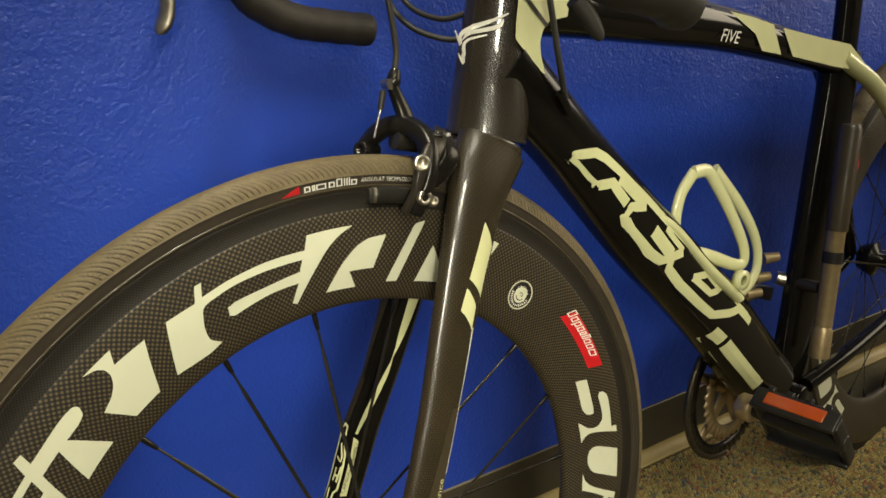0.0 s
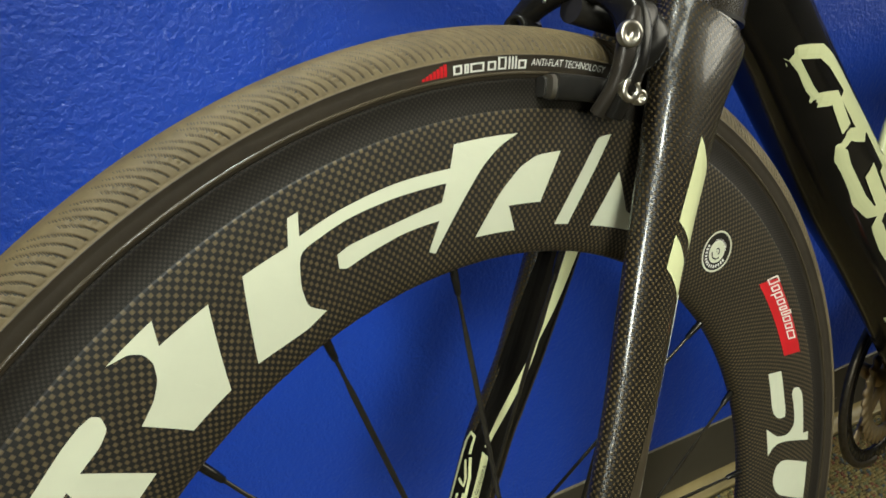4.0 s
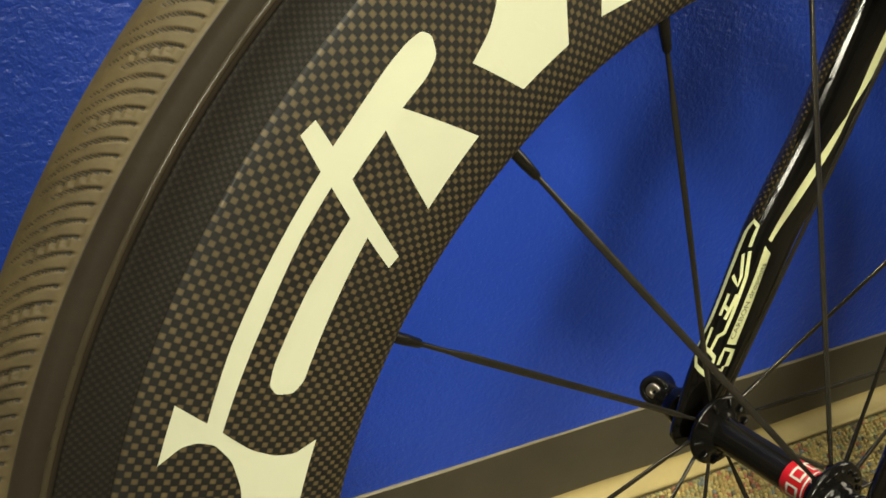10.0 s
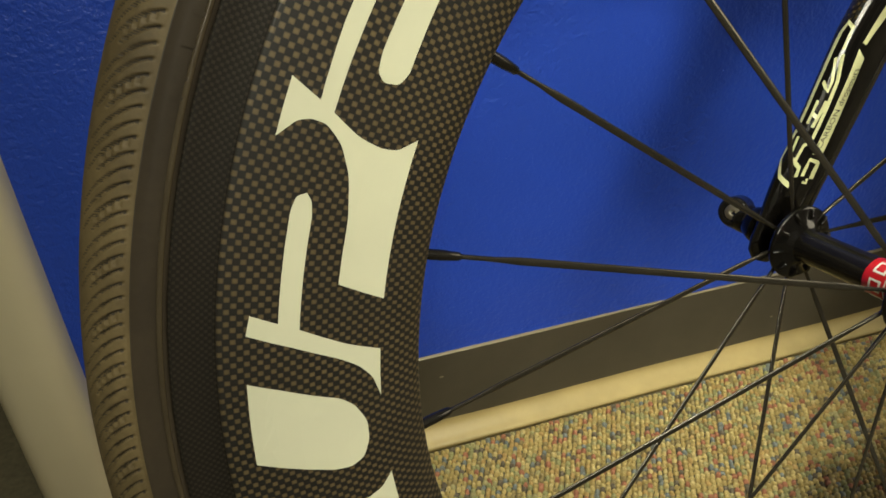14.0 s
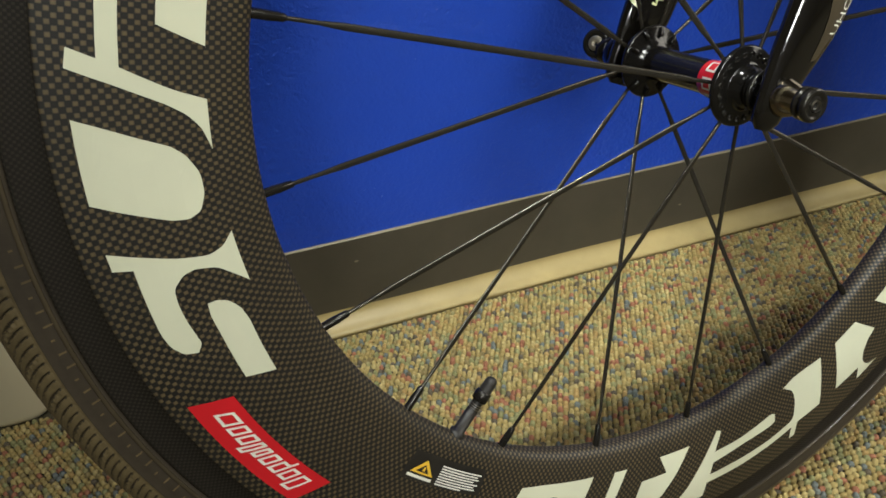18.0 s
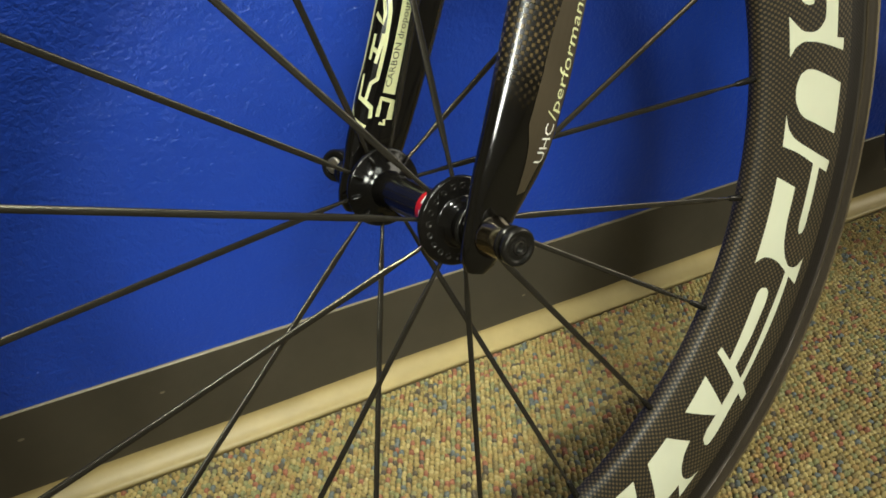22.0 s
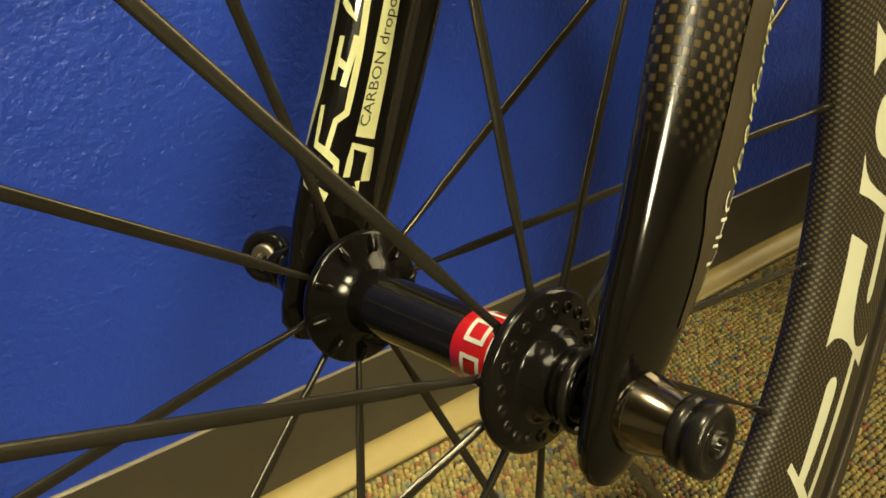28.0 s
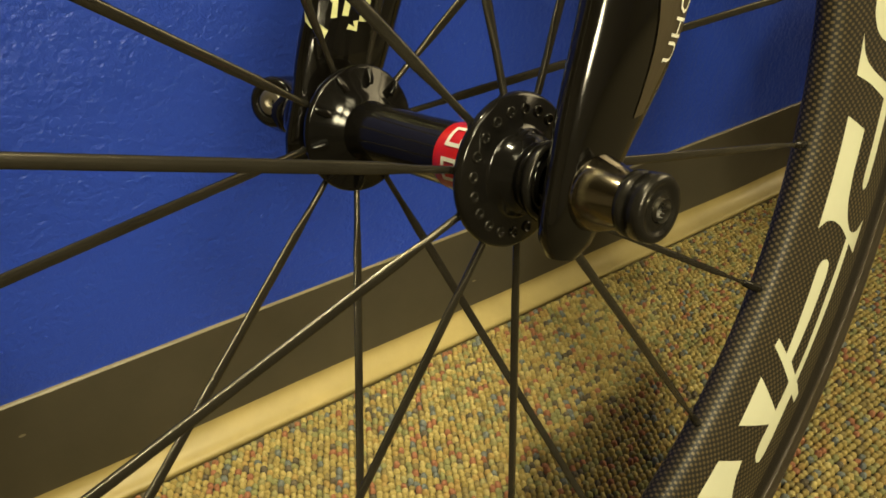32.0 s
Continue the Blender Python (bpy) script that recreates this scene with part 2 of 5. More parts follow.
M["blue"] = wall_paint("blue_eggshell_paint", (0.018, 0.062, 0.46), (0.023, 0.072, 0.52), 0.31, 1.0)
M["cream_wall"] = wall_paint("dim_wall_paint", (0.36, 0.33, 0.26), (0.39, 0.36, 0.28))
M["ceiling"] = mottled("dark_ceiling", (0.4, 0.38, 0.33), (0.36, 0.34, 0.30), 0.8, 40, 0, 0, 0.5, 150)
# toe and lip: the base's own vinyl with the light on it painted in
M["toe"] = mottled("lit_vinyl_toe", (0.43, 0.34, 0.145), (0.34, 0.27, 0.115), 0.45, 22, 0.0, 0.0, 0.12, 300)
M["lip"] = mottled("highlit_vinyl_edge", (0.20, 0.17, 0.10), (0.15, 0.13, 0.08), 0.4, 30)
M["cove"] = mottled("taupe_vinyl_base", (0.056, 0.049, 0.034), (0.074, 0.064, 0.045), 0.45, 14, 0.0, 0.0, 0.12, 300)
M["casing"] = mottled("cream_gloss_paint", (0.70, 0.64, 0.44), (0.66, 0.60, 0.41), 0.35, 9, 0.0, 0.2, 0.1, 120)


def scuffs(m, pale, amount=0.035):
    """Small pale nicks scattered over a surface."""
    cells = node(m, "ShaderNodeTexVoronoi", Scale=26.0)
    c = m.node_tree.nodes.new("ShaderNodeTexCoord")
    mp = m.node_tree.nodes.new("ShaderNodeMapping")
    mp.inputs["Scale"].default_value = (0.5, 1.0, 1.0)
    link(m, c.outputs["Object"], mp.inputs["Vector"])
    link(m, mp.outputs["Vector"], cells.inputs["Vector"])
    hit = math_node(m, "MULTIPLY", math_node(m, "LESS_THAN", cells.outputs["Distance"], amount), math_node(m, "GREATER_THAN", noise_tex(m, 9.0, 2.0), 0.5))
    mix = node(m, "ShaderNodeMix")
    mix.data_type = "RGBA"
    link(m, hit, mix.inputs[0])
    old = bsdf(m).inputs["Base Color"].links[0].from_socket
    link(m, old, mix.inputs[6])
    mix.inputs[7].default_value = (*pale, 1)
    link(m, mix.outputs[2], bsdf(m).inputs["Base Color"])


scuffs(M["cove"], (0.22, 0.19, 0.13))


def carpet_material():
    m = material("flecked_loop_carpet", (0.2, 0.18, 0.1), 0.95)
    info = m.node_tree.nodes.new("ShaderNodeNewGeometry")
    r = info.outputs["Random Per Island"]
    stops = [(0.0, (0.34, 0.262, 0.092)), (0.22, (0.41, 0.325, 0.122)), (0.38, (0.25, 0.245, 0.105)), (0.48, (0.37, 0.255, 0.09)), (0.60, (0.235, 0.185, 0.075)),
             (0.68, (0.44, 0.355, 0.145)), (0.76, (0.31, 0.135, 0.072)), (0.83, (0.155, 0.172, 0.155)), (0.89, (0.12, 0.10, 0.066)), (0.94, (0.31, 0.28, 0.125))]
    col = ramp(m, r, stops)
    m.node_tree.nodes[-1].color_ramp.interpolation = "CONSTANT"
    link(m, col, bsdf(m).inputs["Base Color"])
    bump(m, noise_tex(m, 1500.0, 3.0), 0.5, 0.0006)
    return m


M["carpet"] = carpet_material()
M["carpet_back"] = mottled("carpet_backing", (0.10, 0.088, 0.05), (0.15, 0.13, 0.075), 0.95, 160, 0, 0, 0.8, 500)


# ---- mesh helpers ----
def part(name, bm, mat, parent=None, label="", smooth=True):
    """Link a bmesh as one mesh object under a thing or a part."""
    me = bpy.data.meshes.new(name)
    bm.to_mesh(me)
    bm.free()
    if smooth:
        for p in me.polygons:
            p.use_smooth = True
    for one in mat if isinstance(mat, (list, tuple)) else [mat]:
        me.materials.append(one)
    ob = new(name, me)
    ob.parent = parent
    if label:
        tagged(ob, label)
    return ob


def again(name, ob, parent, m=None):
    """Another part on the same mesh."""
    o = new(name, ob.data)
    o.parent = parent
    if m is not None:
        o.matrix_basis = m
    return o


def grid_mesh(bm, rows, closed_u=False, closed_v=False, mat=0, uvs=None):
    """A skin over rows of points. uvs: a like table of (u, v)."""
    vs = [[bm.verts.new(p) for p in row] for row in rows]
    lay = bm.loops.layers.uv.verify() if uvs else None
    nu, nv = len(rows), len(rows[0])
    for i in range(nu if closed_u else nu - 1):
        for j in range(nv if closed_v else nv - 1):
            i2, j2 = (i + 1) % nu, (j + 1) % nv
            f = bm.faces.new((vs[i][j], vs[i2][j], vs[i2][j2], vs[i][j2]))
            f.material_index = mat
            if lay:
                a = uvs[i + 1] if i + 1 < len(uvs) else uvs[0]
                jj = j + 1 if j + 1 < len(a) else 0
                for loop, w in zip(f.loops, (uvs[i][j], a[j], a[jj], uvs[i][jj])):
                    loop[lay].uv = w
    return vs


def revolve(profile, n=96, a0=0.0, a1=360.0, uv=False):
    """Turn a profile of (radius, y) about the y axis. A full turn closes itself."""
    bm = bmesh.new()
    full = abs(a1 - a0) >= 359.9
    rows, uvs = [], []
    run = [0.0]
    for (r0, y0), (r1, y1) in zip(profile, profile[1:]):
        run.append(run[-1] + math.hypot(r1 - r0, y1 - y0))
    mid = max(r for r, _ in profile)
    for i in range(n + 1 if uv or not full else n):
        a = radians(a0 + (a1 - a0) * i / n)
        rows.append([(r * math.cos(a), y, r * math.sin(a)) for r, y in profile])
        uvs.append([(a * mid, s) for s in run])
    grid_mesh(bm, rows, closed_u=full and not uv, uvs=uvs if uv else None)
    bmesh.ops.recalc_face_normals(bm, faces=bm.faces)
    return bm


def sweep(points, radii, n=16, squash=None, caps=True, uv=False, side=None, power=2.0):
    """A tube along points; radii: one number or (a, b) for each point, a along side, b across it."""
    bm = bmesh.new()
    pts = [Vector(p) for p in points]
    rows, uvs, run = [], [], 0.0
    ref = Vector(side) if side else None
    for i, p in enumerate(pts):
        d = (pts[min(i + 1, len(pts) - 1)] - pts[max(i - 1, 0)]).normalized()
        if ref is None:
            ref = d.orthogonal().normalized()
        a = (ref - d * ref.dot(d)).normalized()
        if side is None:
            ref = a
        b = d.cross(a)
        r = radii if isinstance(radii, (int, float)) else radii[i]
        ra, rb = (r, r) if isinstance(r, (int, float)) else r
        if i:
            run += (p - pts[i - 1]).length
        row, uvrow, arc = [], [], 0.0
        for k in range(n + (1 if uv else 0)):
            t = 2 * math.pi * k / n
            c, s = math.cos(t), math.sin(t)
            c = math.copysign(abs(c) ** (2 / power), c)
            s = math.copysign(abs(s) ** (2 / power), s)
            row.append(p + a * (ra * c) + b * (rb * s))
            if k:
                arc += (row[-1] - row[-2]).length
            uvrow.append((arc, run))
        rows.append(row)
        uvs.append(uvrow)
    grid_mesh(bm, rows, closed_v=not uv, uvs=uvs if uv else None)
    if caps:
        for row in (rows[0], rows[-1]):
            vs = [bm.verts.new(q) for q in (row[:-1] if uv else row)]
            bm.faces.new(vs)
    bmesh.ops.recalc_face_normals(bm, faces=bm.faces)
    return bm


def smooth_path(points, steps=6):
    """A Catmull-Rom curve through points."""
    p = [Vector(q) for q in points]
    p = [p[0] * 2 - p[1]] + p + [p[-1] * 2 - p[-2]]
    out = []
    for i in range(1, len(p) - 2):
        for s in range(steps):
            t = s / steps
            a, b, c, d = p[i - 1], p[i], p[i + 1], p[i + 2]
            out.append(0.5 * ((2 * b) + (c - a) * t + (2 * a - 5 * b + 4 * c - d) * t * t + (3 * b - a - 3 * c + d) * t ** 3))
    return out + [p[-2]]


def lerp_table(table, x):
    """Straight-line interpolation in a table of (x, value)."""
    return float(np.interp(x, [a for a, _ in table], [b for _, b in table]))


def block(size, centre=(0, 0, 0), bevel=0.002, segments=2, bm=None):
    b = bmesh.new()
    bmesh.ops.create_cube(b, size=1.0)
    bmesh.ops.scale(b, vec=size, verts=b.verts)
    if bevel:
        bmesh.ops.bevel(b, geom=b.edges[:], offset=bevel, segments=segments, profile=0.5, affect="EDGES")
    bmesh.ops.translate(b, vec=centre, verts=b.verts)
    return b


def turned(bm, m):
    bmesh.ops.transform(bm, matrix=m, verts=bm.verts)
    return bm


def thing(name, label, category, m=None, group=""):
    ob = new(name)
    ob.empty_display_size = 0.05
    if m is not None:
        ob.matrix_world = m
    return tagged(ob, label, category, group)


# ---- the room ----
ROOM_X0, ROOM_X1, ROOM_Y0 = -3.4, 3.4, -4.2


def slab(name, x0, x1, y0, y1, z0, z1, mat, label):
    ob = part(name, block((x1 - x0, y1 - y0, z1 - z0), ((x0 + x1) / 2, (y0 + y1) / 2, (z0 + z1) / 2), 0), mat, smooth=False)
    return tagged(ob, label, "wall", kind="structure")


slab("wall_north", -0.475, ROOM_X1, WALL_Y, WALL_Y + 0.12, 0, CEIL_Z, M["blue"], "bright blue eggshell-painted wall with roller stipple")
slab("wall_south", ROOM_X0, ROOM_X1, ROOM_Y0 - 0.12, ROOM_Y0, 0, CEIL_Z, M["cream_wall"], "plain beige painted wall")
slab("wall_west", ROOM_X0 - 0.12, ROOM_X0, ROOM_Y0, WALL_Y, 0, CEIL_Z, M["cream_wall"], "plain beige painted wall")
slab("wall_east", ROOM_X1, ROOM_X1 + 0.12, ROOM_Y0, WALL_Y, 0, CEIL_Z, M["cream_wall"], "plain beige painted wall")
slab("wall_passage", -0.475, -0.355, WALL_Y + 0.12, 2.0, 0, CEIL_Z, M["cream_wall"], "plain beige wall of a dim passage")
slab("wall_passage_end", ROOM_X0, -0.355, 2.0, 2.12, 0, CEIL_Z, M["cream_wall"], "plain beige wall at the end of a dim passage")
slab("wall_passage_west", ROOM_X0 - 0.12, ROOM_X0, WALL_Y, 2.12, 0, CEIL_Z, M["cream_wall"], "plain beige wall of a dim passage")
slab("ceiling", ROOM_X0, ROOM_X1, ROOM_Y0, 2.0, CEIL_Z, CEIL_Z + 0.1, M["ceiling"], "plain grey ceiling")
floor = slab("floor", ROOM_X0, ROOM_X1, ROOM_Y0, 2.0, -0.1, -0.003, M["carpet_back"], "worn beige carpet with multicoloured flecks")


def cove_base():
    """Vinyl cove base: a thin dark upright face, a top lip and a toe that sweeps out onto the carpet. Lip and toe are
    the same vinyl, paler because the light on them is put into their colour.
    """
    h, th, rad = 0.0968, 0.003, 0.0250
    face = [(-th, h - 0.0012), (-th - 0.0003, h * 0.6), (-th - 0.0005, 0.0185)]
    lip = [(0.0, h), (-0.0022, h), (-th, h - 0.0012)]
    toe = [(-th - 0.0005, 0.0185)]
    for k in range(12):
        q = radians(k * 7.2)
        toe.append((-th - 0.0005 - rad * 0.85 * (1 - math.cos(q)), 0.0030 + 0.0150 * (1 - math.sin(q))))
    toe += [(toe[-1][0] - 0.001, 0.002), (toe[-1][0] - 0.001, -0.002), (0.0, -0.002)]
    n = 160
    base = None
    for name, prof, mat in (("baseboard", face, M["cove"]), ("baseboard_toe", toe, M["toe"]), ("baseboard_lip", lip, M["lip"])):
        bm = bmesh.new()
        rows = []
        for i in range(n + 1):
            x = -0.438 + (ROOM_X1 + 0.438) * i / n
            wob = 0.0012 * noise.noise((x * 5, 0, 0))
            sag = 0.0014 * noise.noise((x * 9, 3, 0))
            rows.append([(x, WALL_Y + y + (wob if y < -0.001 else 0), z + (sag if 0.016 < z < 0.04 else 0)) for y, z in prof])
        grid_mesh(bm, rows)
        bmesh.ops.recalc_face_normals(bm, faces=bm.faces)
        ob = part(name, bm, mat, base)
        if base is None:
            base = tagged(ob, "dark taupe vinyl cove baseboard with a curved toe coloured as lit", "baseboard", kind="structure")


cove_base()


def door_casing():
    """Cream painted upright with rounded arrises that stands on the carpet beside the blue wall."""
    bm = sweep([(-0.4655, WALL_Y + 0.002, z) for z in (0.0, 0.003, 0.008, 0.7, 2.1)], [(0.027, 0.026), (0.0295, 0.029), (0.031, 0.031), (0.031, 0.031), (0.031, 0.031)], 36, side=(1, 0, 0), power=3.0)
    ob = part("door_casing", bm, M["casing"])
    return tagged(ob, "cream gloss-painted upright casing with rounded edges", "trim", kind="structure")


door_casing()


def paint_nubs():
    """Grit caught under the roller: tiny rounded nubs all over the blue wall."""
    rng = np.random.default_rng(11)
    bm = bmesh.new()
    for _ in range(420):
        x, z, r = rng.uniform(-0.45, 0.95), rng.uniform(0.115, 1.0), rng.uniform(0.0004, 0.0011)
        ring = []
        for q, s in ((0.0, 1.0), (0.55, 0.8)):
            ring.append([bm.verts.new((x + r * s * math.cos(k * 1.0472), WALL_Y + 0.0002 - r * q * 1.2, z + r * s * math.sin(k * 1.0472))) for k in range(6)])
        tip = bm.verts.new((x, WALL_Y - r * 1.1, z))
        for k in range(6):
            n = (k + 1) % 6
            bm.faces.new((ring[0][k], ring[0][n], ring[1][n], ring[1][k]))
            bm.faces.new((ring[1][k], ring[1][n], tip))
    bmesh.ops.recalc_face_normals(bm, faces=bm.faces)
    ob = part("paint_nubs", bm, M["blue"])
    tagged(ob, "tiny blue paint nubs scattered over the wall", "wall texture", kind="stuff")


paint_nubs()

# ---- the bicycle ----
# its own axes: x to the rear, y to the wall, z along the steering axis; the front hub is the origin
BIKE = pose(-0.0003, 0.0002, 0.3377, -5.363, 17.004, 5.347)
bicycle = thing("bicycle", "black carbon road bicycle with deep rims by a blue wall", "bicycle", BIKE)

TYRE_C, TYRE_S = 0.3240, 0.0137
AXLE = Vector((0.0010, 0.0, -0.0024))  # the wheel's middle, against the origin of the fork
RIM_FACE = [(0.2275, 0.0), (0.2278, 0.0025), (0.2290, 0.0048), (0.2320, 0.0070), (0.2380, 0.0088), (0.2460, 0.0103), (0.2580, 0.0120), (0.2720, 0.0134),
            (0.2850, 0.0138), (0.2950, 0.0134), (0.2990, 0.01315), (0.2997, 0.0130), (0.3001, 0.0126)]


def face_y(r):
    return lerp_table(RIM_FACE, r)


def rim_bm():
    prof = [(r, -y) for r, y in reversed(RIM_FACE)] + RIM_FACE[1:]
    return revolve(prof, 240, uv=True)


def track_bm(side):
    prof = [(0.3001, side * 0.0126), (0.3005, side * 0.0122), (0.3075, side * 0.0120), (0.3122, side * 0.0120), (0.3134, side * 0.0122), (0.3140, side * 0.0116), (0.3138, side * 0.009)]
    return revolve(prof, 240, uv=True)


def tyre_section(s, lift=0.0):
    """Radius and half width of the tyre at s degrees round its section; below the widest place the flank runs straight to the rim."""
    if s <= 90:
        b = radians(s)
        return TYRE_C + (TYRE_S + lift) * math.cos(b), (TYRE_S + lift) * math.sin(b)
    q = (s - 90) / 30
    return TYRE_C - 0.0110 * q, TYRE_S + lift - 0.0022 * q * q


def tyre_bm():
    """A road tyre: slanted sipes and rows of short cuts on the shoulders as real grooves, a ridge above a smooth flank."""
    half = [4, 9] + list(range(14, 82, 3)) + [83, 86, 88, 90, 92, 98, 106, 114, 119, 120]
    section = [-s for s in reversed(half)] + [0] + half
    nu, pitch = 5760, 0.75
    rows, cut = [], []
    for i in range(nu):
        deg = 360.0 * i / nu
        a = radians(deg)
        row, mask = [], []
        for s in section:
            sh = abs(s)
            lift = 0.0
            if 19 < sh < 81:
                slot = (deg - ((80 - sh) / 60) ** 1.5 * 2.4 + 5.0) / pitch
                k, ph = int(slot) % 4, slot % 1.0
                fade = min(1.0, (sh - 18) / 14, (82 - sh) / 5)
                if ph < 0.20 and (k != 3 or sh > 40):
                    lift -= 0.0011 * fade
                if k == 2 and 0.20 < ph < 0.72 and sh in (44, 53, 62, 71):
                    lift -= 0.0008
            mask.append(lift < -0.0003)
            if sh in (88, 90):
                lift += 0.0004
            elif sh in (86, 92):
                lift -= 0.0002
            if sh >= 119:
                lift -= 0.0012
            r, y = tyre_section(sh, lift)
            y = math.copysign(y, s)
            row.append((r * math.cos(a), y, r * math.sin(a)))
        rows.append(row)
        cut.append(mask)
    bm = bmesh.new()
    grid_mesh(bm, rows, closed_u=True)
    nv = len(section) - 1
    for k, f in enumerate(bm.faces):
        s = (abs(section[k % nv]) + abs(section[k % nv + 1])) / 2
        i, j = k // nv, k % nv
        # cut faces take the same darker material as the sidewall
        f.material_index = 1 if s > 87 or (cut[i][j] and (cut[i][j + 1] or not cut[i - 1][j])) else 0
    return bm


SPOKES = 20
HUB_SHIFT = 0.0040
HUB_X = 0.0005
HUB_Z = -0.0025
LACE = Vector((0.0040, 0.0078, -0.0031))  # where the spokes meet, against the wheel's middle
FLANGE_Y, FLANGE_R = 0.0335, 0.0160


def spoke_bm(side):
    """Bladed spoke along +x from the flange to the rim: round ends, a flat blade between."""
    pts, rad = [], []
    x0, x1 = FLANGE_R - 0.002, 0.2285
    for x, w, th in ((x0, 0.00100, 0.00100), (x0 + 0.016, 0.00100, 0.00100), (x0 + 0.026, 0.0016, 0.00055), (x0 + 0.036, 0.0016, 0.00055),
                     (x1 - 0.036, 0.0016, 0.00055), (x1 - 0.026, 0.00095, 0.00095), (x1, 0.00095, 0.00095)):
        f = (x - x0) / (x1 - x0)
        pts.append((x, (side * FLANGE_Y + LACE.y) * (1 - f), 0))
        rad.append((th, w))
    return sweep(pts, rad, 10, side=(0, 1, 0))


def nipple_bm(side):
    def y(x):
        return (side * FLANGE_Y + LACE.y) * (1 - (x - FLANGE_R) / (0.2285 - FLANGE_R))
    pts = [(x, y(x), 0) for x in (0.2295, 0.222, 0.2155, 0.2145)]
    return sweep(pts, [0.0021, 0.0021, 0.0017, 0.0011], 8)


def wheel(parent, m, detail=True):
    """Rim, tyre, hub and spokes as parts of the bicycle, at the pose m in the bicycle's axes."""
    out = {}
    rim = part("front_rim" if detail else "rear_rim", rim_bm(), M["weave"], parent, "deep carbon rim with clear-coated weave")
    rim.matrix_basis = m
    for side in (-1, 1):
        part("brake_track", track_bm(side), M["weave_fine"], rim, "matt brake track")
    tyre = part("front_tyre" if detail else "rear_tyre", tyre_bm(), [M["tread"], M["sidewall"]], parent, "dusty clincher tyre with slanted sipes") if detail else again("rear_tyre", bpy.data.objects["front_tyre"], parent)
    tyre.matrix_basis = m
    if detail:
        for side in (-1, 1):
            ring = [(0.3163 + 0.0010 * math.cos(radians(q)), side * (0.0126 + 0.0008 * math.sin(radians(q)))) for q in range(0, 361, 45)]
            part("bead_line", revolve(ring, 240), M["bead"], tyre, "glossy moulded line above the rim")
    protos = {}
    for k in range(SPOKES):
        side = -1 if k % 2 == 0 else 1
        # from the hub's own middle to the nipple's even place in the rim
        a = radians(18.0 * k)
        dx, dz = 0.2285 * math.cos(a) - LACE.x, 0.2285 * math.sin(a) - LACE.z
        turn = m @ pose(LACE.x, 0, LACE.z, 0, -math.degrees(math.atan2(dz, dx)), 0) @ Matrix.Diagonal((math.hypot(dx, dz) / 0.2285, 1, 1, 1))
        if side not in protos:
            sp = part("spoke", spoke_bm(side), M["spoke"], parent)
            ni = part("nipple", nipple_bm(side), M["anodised"], sp)
            protos[side] = (sp, ni)
        else:
            sp = again("spoke", protos[side][0], parent)
            again("nipple", protos[side][1], sp)
        sp.matrix_basis = turn
    out["rim"], out["tyre"] = rim, tyre
    return out


front = wheel(bicycle, Matrix.Translation(AXLE))


